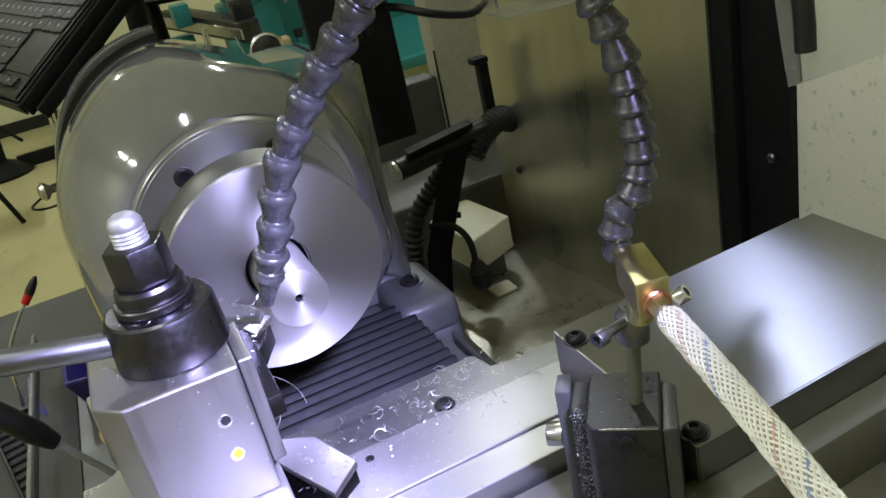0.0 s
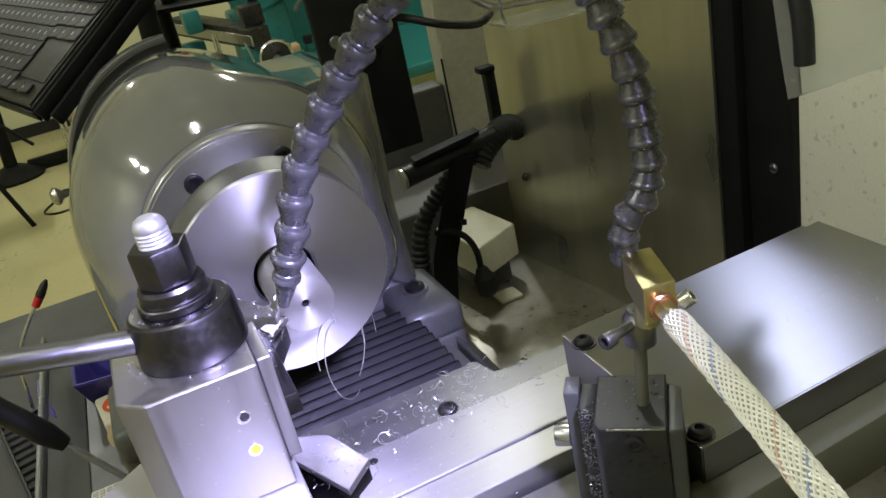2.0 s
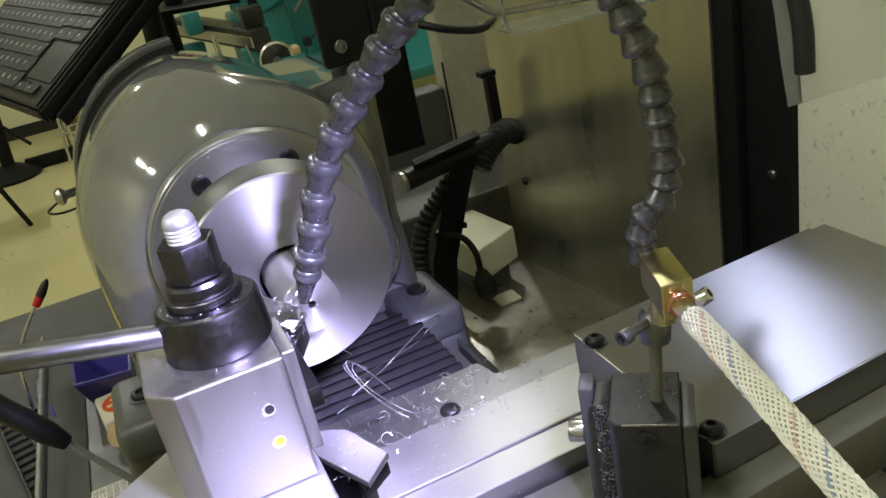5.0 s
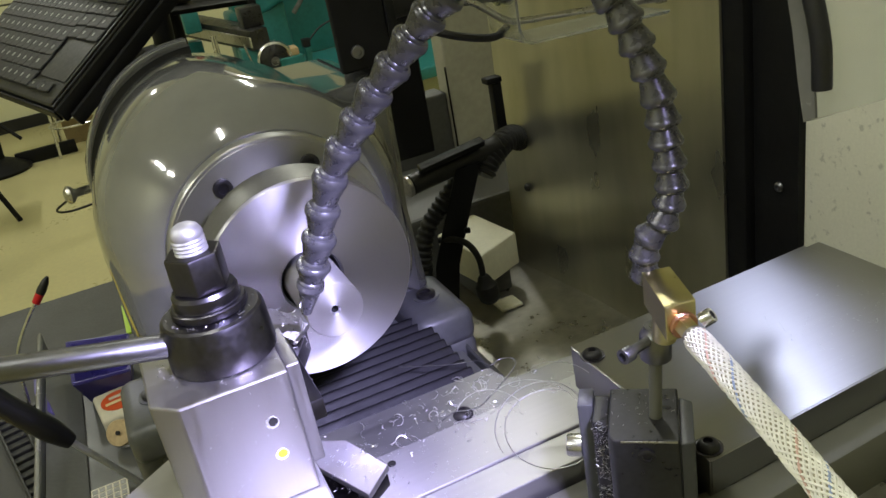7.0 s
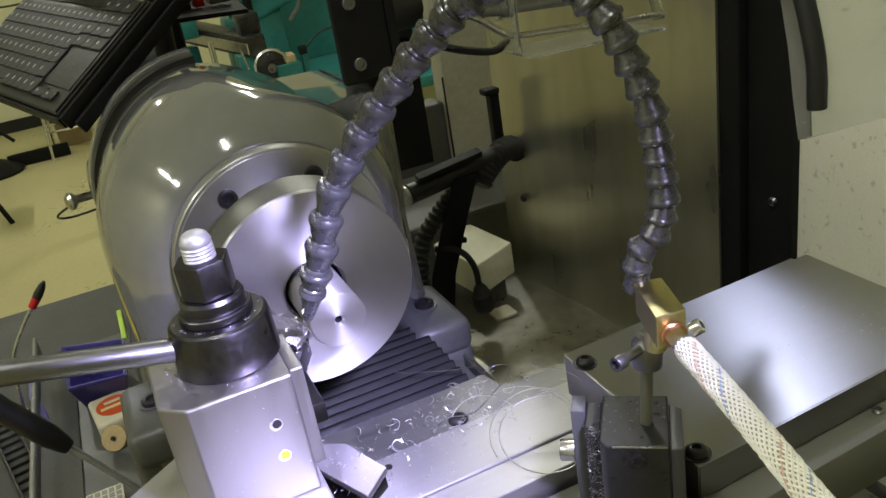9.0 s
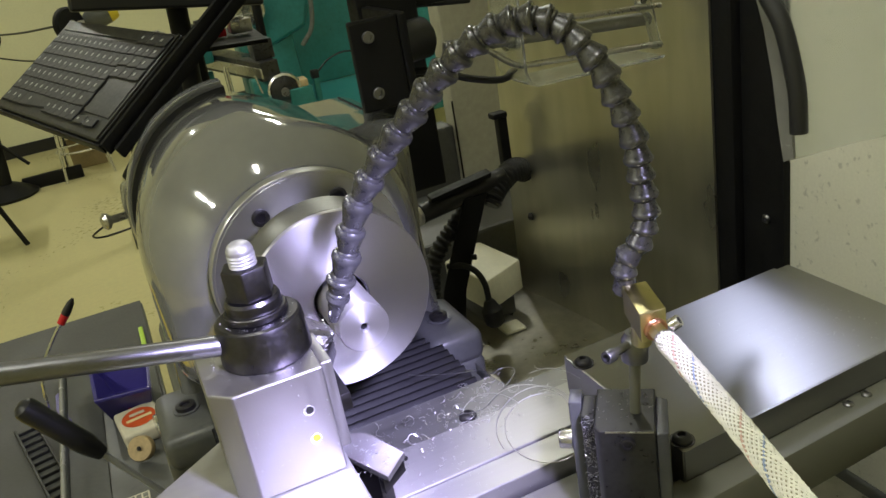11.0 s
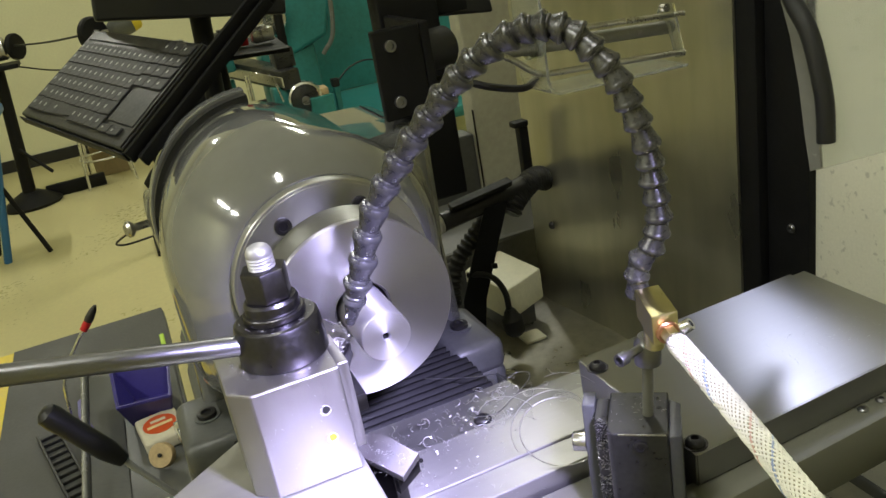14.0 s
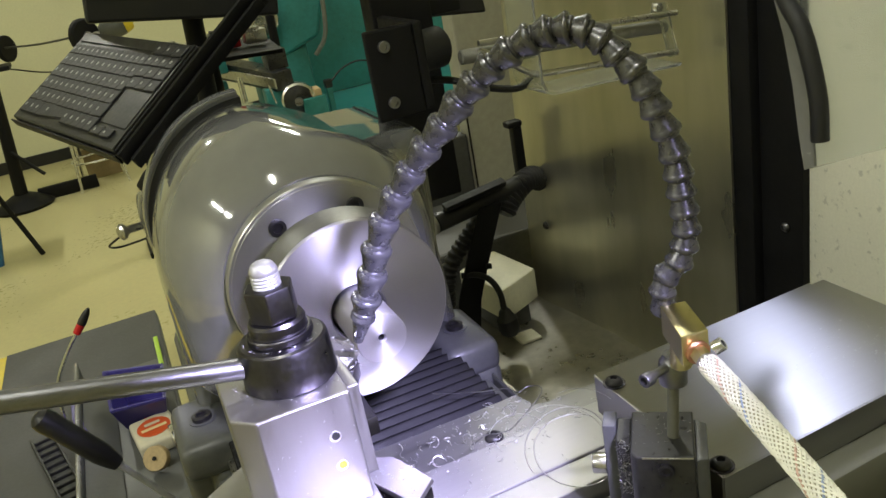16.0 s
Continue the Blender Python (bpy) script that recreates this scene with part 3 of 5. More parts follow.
def tool_post():
    t = thing("tool_post", (-0.012, 0.344, 1.165), "square steel tool post with black clamping cone, nut and lever", "tool post")
    SLIDE.append(t)
    poly = [(-0.0385, 0.309, 1.165), (0.0095, 0.309, 1.165), (0.0095, 0.378, 1.165), (-0.049, 0.378, 1.165), (-0.049, 0.3195, 1.165)]
    body = part("body", prism(poly, (0, 0, 0.0648), 0.0011), POST, t, "satin ground steel block with chamfered corner")
    for z, dot in ((1.2073, 0), (1.1899, 1)):
        hole = part("threaded_hole", rod((-0.003, 0.3092, z), (-0.003, 0.3086, z), 0.0031), BRIGHT, body)
        # offset disc draws the hole's shade, or on the lower one a yellow glint
        part("hole_shade_glint", rod((-0.003 + 0.0004, 0.3087, z + 0.0004), (-0.003 + 0.0004, 0.3083, z + 0.0004), 0.0021), HOLESHADE_SCREEN if not dot else YELLOWGLINT, hole, "yellow glint drawn as a disc in the hole" if dot else "")
    m = pose(-0.0115, 0.3441, 1.2298)
    cone = part("cone", rev([(0, 0), (0.0240, 0), (0.0246, 0.0008), (0.0236, 0.0205), (0.0230, 0.0222), (0.0216, 0.0231), (0.0172, 0.0236), (0, 0.0236)], m, 72), BLACKENED, t, "blackened steel clamping cone", angle=20)
    part("washer", rev([(0, 0.0237), (0.0166, 0.0237), (0.0170, 0.0243), (0.0170, 0.0272), (0.0164, 0.0278), (0.0150, 0.0279), (0.0148, 0.0286), (0.0150, 0.0292), (0.0148, 0.0330), (0.0138, 0.0348), (0, 0.0348)], m, 48), BLACKENED, t, "stacked black washers", angle=25)
    nut = B()
    ring0 = [Vector((0.0132 * math.cos(radians(60 * i + 12)), 0.0132 * math.sin(radians(60 * i + 12)), 0)) for i in range(6)]
    prism([m @ (v + Vector((0, 0, 0.0349))) for v in ring0], (0, 0, 0.0172), 0.0009, nut)
    part("nut", nut, BLACKENED, t, "black hexagon nut")
    prof = [(0, 0.052), (0.0072, 0.052)]
    for k in range(4):
        z = 0.0525 + 0.0018 * k
        prof += [(0.0074, z), (0.0067, z + 0.0009)]
    prof += [(0.0072, 0.0600), (0.0068, 0.0618), (0.0057, 0.0638), (0.0037, 0.0650), (0, 0.0654)]
    part("stud", rev(prof, m, 32), STUD, t, "bright rounded stud end with thread")
    d = Vector((-0.1134, 0.0, 0.0255)).normalized()
    p0 = Vector((-0.0345, 0.3425, 1.2432))
    lever = part("lever", rod(p0, p0 + d * 0.122, 0.0057, seg=28), LEVER, t, "polished dark steel lever")
    part("grip", rev([(0, 0), (0.0085, 0), (0.0105, 0.002), (0.0108, 0.02), (0.0095, 0.06), (0.0085, 0.075), (0, 0.078)], along(p0 + d * 0.115, p0 + d * 0.2), 28), RED, lever, "red plastic grip")
    # tool holder with insert
    h = thing("tool_holder", (0.016, 0.36, 1.175), "steel turning tool holder with carbide insert", "tool holder")
    SLIDE.append(h)
    part("holder_plate", prism([(0.0102, 0.318, 1.172), (0.0165, 0.318, 1.172), (0.0165, 0.385, 1.172), (0.0102, 0.385, 1.172)], (0, 0, 0.0545), 0.001), POST, h, "thin steel clamping plate")
    part("shank", box((0.0118, 0.325, 1.1885), (0.0235, 0.398, 1.1995), 0.0008, None), BLACKENED, h)
    part("clamp", prism([(0.0125, 0.352, 1.2275), (0.0125, 0.376, 1.2275), (0.029, 0.392, 1.208), (0.033, 0.389, 1.206), (0.028, 0.366, 1.214)], (0, 0, 0.0042), 0.0006), STEEL, h, "chip-covered clamp finger")
    part("insert", prism([(0.0255, 0.384, 1.1975), (0.0372, 0.3985, 1.1975), (0.0335, 0.4025, 1.1975), (0.021, 0.396, 1.1975)], (0, 0, 0.0031), 0.0003), STEEL, h, "grey carbide insert")
    part("neck", prism([(0.0160, 0.372, 1.186), (0.0235, 0.372, 1.186), (0.035, 0.396, 1.186), (0.031, 0.400, 1.186), (0.016, 0.397, 1.186)], (0, 0, 0.0113), 0.0008), BLACKENED, h)
    v = thing("locating_bar", (0.03, 0.33, 1.14), "ground steel bar end with notched dark underside", "steel bar")
    SLIDE.append(v)
    part("bar_top", prism([(0.0128, 0.350, 1.1440), (0.030, 0.310, 1.1440), (0.046, 0.3255, 1.1440), (0.034, 0.358, 1.1440), (0.0128, 0.372, 1.1440)], (0, 0, 0.0038), 0.0004), POST, v)
    part("notch", prism([(0.0275, 0.3130, 1.1345), (0.0450, 0.3262, 1.1345), (0.0440, 0.3300, 1.1345), (0.0262, 0.3175, 1.1345)], (0, 0, 0.0092), 0.0004), BLACKENED, v, "dark notched lip")
    part("bar_underside", prism([(0.0128, 0.352, 1.085), (0.027, 0.322, 1.085), (0.037, 0.333, 1.085), (0.030, 0.358, 1.085), (0.0128, 0.372, 1.085)], (0, 0, 0.0588), 0.0006), BLACKENED, v)


def stand():
    g = thing("stop_block", (0.165, 0.281, 1.0767), "dark oiled steel block with chip-covered side plate", "steel block")
    SLIDE.append(g)
    a = Vector((0.0273, -0.0204, 0)).normalized()
    n = Vector((a.y, -a.x, 0))          # points to the front
    n = -n if n.y > 0 else n
    fl = Vector((0.1413, 0.2717, 0))
    W, D = 0.0341, 0.0426

    def P(u, v, z):
        q = fl + a * u - n * v
        return Vector((q.x, q.y, z))
    z0, z1 = 1.0767, 1.152
    part("block", prism([P(0, 0.004, z0), P(0.003, 0, z0), P(W, 0, z0), P(W, D, z0), P(0, D, z0)], (0, 0, z1 - z0), 0.001), DARKBLOCK, g)
    part("top_chamfer_plate", prism([P(0.0065, 0.0002, z1 - 0.0012), P(W - 0.001, 0.0002, z1 - 0.0012), P(W - 0.001, -0.0003, z1 - 0.0012), P(0.0065, -0.0003, z1 - 0.0012)], (0, 0, 0.0008), 0), STEEL, g, "bright steel front edge")
    side = part("side_plate", prism([P(-0.0165, 0.029, z0), P(-0.0088, 0.029, z0), P(-0.0088, 0.044, z0), P(-0.0165, 0.044, z0)], (0, 0, z1 - z0 - 0.0005), 0.0008), PAINT_DULL, g, "dull grey side plate")
    part("chip_channel", prism([P(-0.0087, 0.020, z0), P(-0.0003, 0.014, z0), P(-0.0003, 0.042, z0), P(-0.0087, 0.042, z0)], (0, 0, z1 - z0 - 0.004), 0.0008), DARKBLOCK, g, "channel crusted with chips")
    q = P(-0.0166, 0.033, 1.1225)
    socket_screw(side, q, -a, 0.0062, 0.0080, label="bright steel cap screw", domed=False, material=BRIGHT)
    q = P(0.0185, -0.0002, 1.1435)
    socket_screw(g, q, n, 0.0042, 0.0016, label="black set screw", domed=False)
    part("right_face", prism([P(W + 0.0002, 0.002, z0), P(W + 0.007, 0.004, z0), P(W + 0.007, D - 0.006, z0), P(W + 0.0002, D - 0.002, z0)], (0, 0, z1 - z0 - 0.004), 0.0008), PAINT_DULL, g)
    st = thing("nozzle_stand", (0.171, 0.273, 1.152), "thin steel rod with clamping collar and cross screw", "stand rod")
    SLIDE.append(st)
    part("rod", rod((0.171, 0.273, 1.1522), (0.1745, 0.2725, 1.204), 0.0032), RAILSTEEL, st, "grey steel rod")
    c0, c1 = Vector((0.1735, 0.2728, 1.186)), Vector((0.1745, 0.2725, 1.2035))
    col = part("collar", rev([(0.0034, 0), (0.0072, 0), (0.0076, 0.0006), (0.0076, 0.013), (0.0070, 0.014), (0.0060, 0.0150), (0.0055, 0.0175), (0, 0.0175)], along(c0, c1), 32), LEVER, st, "steel clamp collar")
    e = Vector((-0.0205, -0.006, 0.001))
    s0 = Vector((0.168, 0.2705, 1.1985))
    part("cross_screw", rod(s0, s0 + e * 0.6, 0.0024), LEVER, col, "threaded cross screw")
    socket_screw(col, s0 + e * 0.6, e, 0.0038, 0.0055, label="steel cap screw head", domed=False, material=LEVER)
    # brass block
    br = thing("brass_manifold", (0.171, 0.258, 1.2035), "square brass coolant block with copper washer and hose tail", "brass fitting")
    SLIDE.append(br)
    zt, zb = 1.2345, 1.2175
    poly = [Vector(p) for p in ((0.1565, 0.2400, zb), (0.1705, 0.2375, zb), (0.1812, 0.2680, zb), (0.1685, 0.2720, zb))]
    part("brass_block", prism(poly, (0, 0, zt - zb), 0.0006), BRASS, br, "square brass block")
    part("lower_stem", rod((0.1715, 0.2620, 1.2030), (0.1710, 0.2600, 1.2173), 0.0055), BRASS, br)
    out = Vector((-0.0130, -0.0600, -0.004)).normalized()
    o = Vector((0.1640, 0.2386, 1.2245))
    w1 = part("copper_washer", rod(o, o + out * 0.0022, 0.0062, seg=28, edge=0.0006), COPPER, br, "copper sealing washer")
    part("hose_tail", rod(o + out * 0.0022, o + out * 0.0095, 0.0047, seg=6), BRASS, br, "brass hexagon hose tail")
    part("sleeve", rod(o + out * 0.0095, o + out * 0.0150, 0.0050, seg=24), STEEL, br)
    cs = o + out * 0.0085 + Vector((0.0055, 0, 0.0045))
    socket_screw(br, cs, (0.55, -0.5, 0.55), 0.0034, 0.005, name="clamp_screw", label="bright clamp screw", domed=False, material=BRIGHT)
    # braided feed hose
    hz = thing("braided_hose", o + out * 0.012, "clear hose with cream braid, blue and red tracer threads", "hose")
    SLIDE.append(hz)
    pts = [o + out * 0.0115, o + out * 0.03, Vector((0.1475, 0.1668, 1.2200)), Vector((0.128, 0.1068, 1.2230)), Vector((0.100, 0.03, 1.232)), Vector((0.06, -0.06, 1.235))]
    cl = spline(pts, 120)
    part("hose_wall", tube(cl, 0.0049, 20), HOSECORE, hz)
    frames, up = [], None
    for i, p in enumerate(cl):
        t = (cl[min(i + 1, 119)] - cl[max(i - 1, 0)]).normalized()
        up = t.orthogonal().normalized() if up is None else (up - up.dot(t) * t).normalized()
        frames.append((p, up.copy(), t.cross(up)))

    def strand(phase, turn, r):
        path = []
        for i in range(240):
            f = i / 239 * 118.999
            k, w = int(f), f - int(f)
            p = frames[k][0].lerp(frames[k + 1][0], w)
            u = frames[k][1].lerp(frames[k + 1][1], w)
            s = frames[k][2].lerp(frames[k + 1][2], w)
            a = phase + turn * f
            rr = r + 0.00018 * math.sin(f * 1.7 + phase * 3)
            path.append(p + rr * (math.cos(a) * u + math.sin(a) * s))
        return path
    tint = {3: BRAID_BLUE, 8: BRAID_RED}
    for d in (1, -1):
        for k in range(16):
            pth = strand(2 * math.pi * k / 16, d * 0.25, 0.00505)
            if d == 1 and k in tint:
                part("tracer_thread", tube(pth, 0.00055, 4), tint[k], hz, "coloured tracer thread")
            else:
                part("braid_thread", tube(pth, 0.00053, 4), BRAID, hz)


def coolant_hose():
    h = thing("coolant_hose", (0.1735, 0.2760, 1.2290), "grey segmented ball-joint coolant hose arched to the cut", "coolant hose")
    SLIDE.append(h)
    P = [Vector(p) for p in (
        (0.1735, 0.276, 1.229), (0.1719, 0.2742, 1.2397), (0.1731, 0.2731, 1.2488), (0.1787, 0.2684, 1.2561), (0.1812, 0.2663, 1.2647), (0.1826, 0.2652, 1.2732),
        (0.1823, 0.2654, 1.283), (0.1816, 0.2661, 1.293), (0.181, 0.2665, 1.3022), (0.1803, 0.2671, 1.3122), (0.1779, 0.2691, 1.3242), (0.175, 0.2716, 1.3347),
        (0.1723, 0.2738, 1.3448), (0.1686, 0.2769, 1.3546), (0.1633, 0.2814, 1.363), (0.1587, 0.2853, 1.3709), (0.1531, 0.2899, 1.3759), (0.1469, 0.2951, 1.3784),
        (0.1404, 0.3006, 1.3784), (0.1335, 0.3064, 1.3762), (0.1255, 0.313, 1.3719), (0.1175, 0.3198, 1.3659), (0.1104, 0.3258, 1.3585), (0.1027, 0.3322, 1.3497),
        (0.0948, 0.3388, 1.339), (0.0864, 0.3458, 1.3283), (0.0778, 0.3531, 1.3159), (0.0697, 0.3599, 1.303), (0.0617, 0.3666, 1.2889), (0.0553, 0.372, 1.2726),
        (0.0509, 0.3756, 1.2571), (0.0453, 0.3803, 1.2416), (0.042, 0.3832, 1.2309))]
    n = len(P) - 1
    prof = [(0, -0.0012), (0.0056, -0.0012), (0.0071, -0.0007), (0.0078, 0.0004), (0.0080, 0.0016), (0.0079, 0.0027), (0.0074, 0.0036), (0.0072, 0.0042), (0.0057, 0.0100), (0.0052, 0.0114), (0.0059, 0.0124), (0.0060, 0.0134), (0.0055, 0.0150), (0, 0.0156)]
    shared = mesh_of("segment", rev(prof, Matrix.Identity(4), 20), HOSEGREY)
    for k in range(n):
        L = (P[k + 1] - P[k]).length
        wide = 0.90 + 0.26 * k / n
        s = new("segment", shared)
        s.parent = h
        s.matrix_local = Matrix.Translation(-ORIGIN[h]) @ along(P[k], P[k + 1]) @ Matrix.Diagonal((wide, wide, L / 0.0137, 1))
    e = P[-1]
    part("nozzle", rev([(0, -0.001), (0.0060, -0.001), (0.0074, 0.001), (0.0074, 0.003), (0.0062, 0.0045), (0.0052, 0.009), (0.0030, 0.021), (0.0019, 0.021), (0.0018, 0.010), (0, 0.010)], along(e, e + Vector((-0.004, 0.005, -0.014))), 24), HOSEGREY, h, "tapered grey nozzle")


# ---- round the lathe ----
def splash():
    rim = [(0.468, 1.035), (0.470, 1.00), (0.478, 0.95), (0.490, 0.86), (0.497, 0.76), (0.500, 0.68), (0.499, 0.604)]
    s = thing("splash_panel", (0.49, 0.8, 0.72), "smeared stainless splash panel behind the lathe", "splash panel", kind="structure")
    bm = B()
    lo, hi = 0.735, 1.38
    rows = []
    n = len(rim)
    for z in (lo, hi):
        rows.append([bm.verts.new((x + (0.012 if z == hi else 0) * (1 - i / (n - 1)), y, z)) for i, (x, y) in enumerate(rim)])
        rows.append([bm.verts.new((x + 0.003 + (0.012 if z == hi else 0) * (1 - i / (n - 1)), y, z)) for i, (x, y) in enumerate(rim)])
    for i in range(n - 1):
        bm.faces.new((rows[0][i], rows[0][i + 1], rows[2][i + 1], rows[2][i]))
        bm.faces.new((rows[1][i], rows[1][i + 1], rows[3][i + 1], rows[3][i]))
        bm.faces.new((rows[2][i], rows[2][i + 1], rows[3][i + 1], rows[3][i]))
        bm.faces.new((rows[0][i], rows[0][i + 1], rows[1][i + 1], rows[1][i]))
    for i in (0, n - 1):
        bm.faces.new((rows[0][i], rows[1][i], rows[3][i], rows[2][i]))
    part("sheet", bm, SPLASH, s)
    socket_screw(s, (0.4735, 0.975, 0.983), (-1, 0, 0), 0.006, 0.005, label="dark panel screw")
    c = thing("splash_post", (0.53, 0.55, 0.72), "black painted steel post, paint chipped and dirty", "post", kind="structure")
    part("post", box((0.5135, 0.5230, 0.72), (0.5225, 0.578, 1.322), 0.001), BLACK_PAINT, c)
    part("flange", box((0.5030, 0.5785, 0.72), (0.5225, 0.612, 1.322), 0.0015), BLACK_PAINT, c, "dark flange")
    socket_screw(c, (0.5128, 0.545, 1.092), (-1, 0, 0), 0.005, 0.003, label="worn steel screw", material=LEVER)
    w = thing("side_panel", (0.54, 0.2, 0.72), "cream painted side panel speckled with chips", "panel", kind="structure")
    part("sheet", box((0.5205, -0.35, 0.72), (0.5245, 0.5225, 1.322), 0.001), CREAM, w)
    t = thing("chip_tray", (0.35, 0.7, 0.84), "grimy stainless chip tray below the splash panel", "chip tray", kind="structure")
    part("tray_floor", box((0.10, -0.30, 0.843), (0.4995, 1.055, 0.847), 0.001), TRAYSTEEL, t)
    part("rear_ledge", box((0.10, 1.062, 0.10), (0.70, 1.285, 0.950), 0.006), DARKENAMEL, t, "dark grey ledge behind the tray")
    part("cabinet", box((-0.05, -0.30, 0.05), (0.55, 1.05, 0.842), 0.006), PAINT_DULL, t, "grey painted machine stand")


def far_base_stand_in():
    # nearer stand-in for the pale base below the teal tray
    c = thing("far_base_stand_in", (0.55, 1.32, 0), "stand-in for the far lathe's pale base, its shadow side painted dark grey", "cabinet")
    part("front_panel", box((0.512, 1.30, 0.0), (0.80, 1.345, 1.32), 0.004), DULLCREAM, c, "pale painted panel")
    # shadow under the tray, put in as a dark grey box
    part("side_shadow", box((0.36, 1.31, 0.0), (0.511, 1.36, 1.055), 0.004), DARKENAMEL, c, "dark grey box painting the shadow beside the pale base")
    part("seam", box((0.5095, 1.297, 0.95), (0.5125, 1.2995, 1.10), 0.0005), BLACK_PAINT, c)


def corrugated(pts, r, n, parent, label):
    P = spline(pts, n)
    radii = [r if i % 4 < 2 else r * 0.84 for i in range(n)]
    return part("corrugated_conduit", tube(P, r, 14, radii=radii), RUBBER, parent, label)


def wiring():
    a = thing("conduit_arm", (0.38, 0.95, 0.90), "black support arm with corrugated conduit and flat struts", "conduit arm")
    part("arm", rod((0.286, 0.93, 1.056), (0.425, 0.95, 1.066), 0.0135, edge=0.002), BLACK_PLASTIC, a)
    part("arm_end_cap", rod((0.281, 0.9293, 1.0556), (0.286, 0.93, 1.056), 0.0142, edge=0.001), STEEL, a, "bare steel end cap")
    part("clamp_bar", prism([(0.300, 0.915, 1.072), (0.395, 0.925, 1.079), (0.396, 0.925, 1.086), (0.300, 0.915, 1.078)], (0.003, 0.022, 0), 0.001), BLACK_PAINT, a, "black clamp bar")
    corrugated([(0.475, 0.985, 1.052), (0.455, 0.97, 1.064), (0.432, 0.955, 1.064), (0.405, 0.945, 1.050), (0.392, 0.94, 1.036)], 0.017, 60, a, "black corrugated conduit")
    corrugated([(0.385, 0.945, 1.048), (0.352, 0.94, 1.034), (0.326, 0.94, 1.012), (0.303, 0.94, 0.988), (0.290, 0.94, 0.955), (0.284, 0.94, 0.90), (0.283, 0.94, 0.849)], 0.0125, 110, a, "black corrugated conduit")
    part("flat_strut", prism([(0.3500, 0.925, 1.060), (0.3850, 0.925, 1.058), (0.360, 0.925, 1.000), (0.3310, 0.925, 0.930), (0.318, 0.925, 0.8478), (0.284, 0.925, 0.8478), (0.298, 0.925, 0.936), (0.320, 0.925, 0.990)], (0.003, 0.008, 0), 0.001), BLACK_PAINT, a, "black flat strut")
    part("strut_screw", rod((0.344, 0.918, 0.978), (0.351, 0.917, 0.977), 0.004), BLACK_PAINT, a)
    up = part("upright", box((0.4405, 0.975, 1.06), (0.4545, 0.989, 1.140), 0.0015), BLACK_PAINT, a, "square black upright")
    part("upright_cap", box((0.4325, 0.972, 1.1402), (0.455, 0.990, 1.1485), 0.002), BLACK_PAINT, up)
    part("cable_tie", tube(spline([(0.445, 0.972, 1.07), (0.43, 0.97, 1.058), (0.415, 0.975, 1.046)], 12), 0.0015, 6), BLACK_PLASTIC, a)
    j = thing("junction_box", (0.39, 1.0, 0.89), "pale metal junction box with black cable gland", "junction box")
    top = [Vector((0.347, 1.035, 0.882)), Vector((0.363, 0.925, 0.882)), Vector((0.437, 0.960, 0.882)), Vector((0.421, 1.075, 0.882))]
    part("box", prism(top, (0, 0, 0.048), 0.003), WHITEBOX, j)
    part("base_flange", box((0.366, 0.96, 0.8475), (0.42, 1.03, 0.8815), 0.002), PAINT_DULL, j)
    g = part("plug", rev([(0, 0), (0.009, 0.001), (0.0135, 0.006), (0.0145, 0.014), (0.0145, 0.026), (0.011, 0.030), (0.0085, 0.037), (0.0055, 0.041), (0, 0.041)], along((0.350, 0.882, 0.884), (0.346, 0.885, 0.925)), 20), RUBBER, j, "black rubber plug hanging on its cable")
    part("cable", tube(spline([(0.346, 0.885, 0.922), (0.347, 0.892, 0.945), (0.342, 0.905, 0.962), (0.330, 0.918, 0.970), (0.312, 0.932, 0.970)], 30), 0.0042, 10), RUBBER, g, "black cable")
    part("bolt_plate", box((0.374, 0.905, 0.8476), (0.406, 0.935, 0.852), 0.001), WHITEBOX, j)


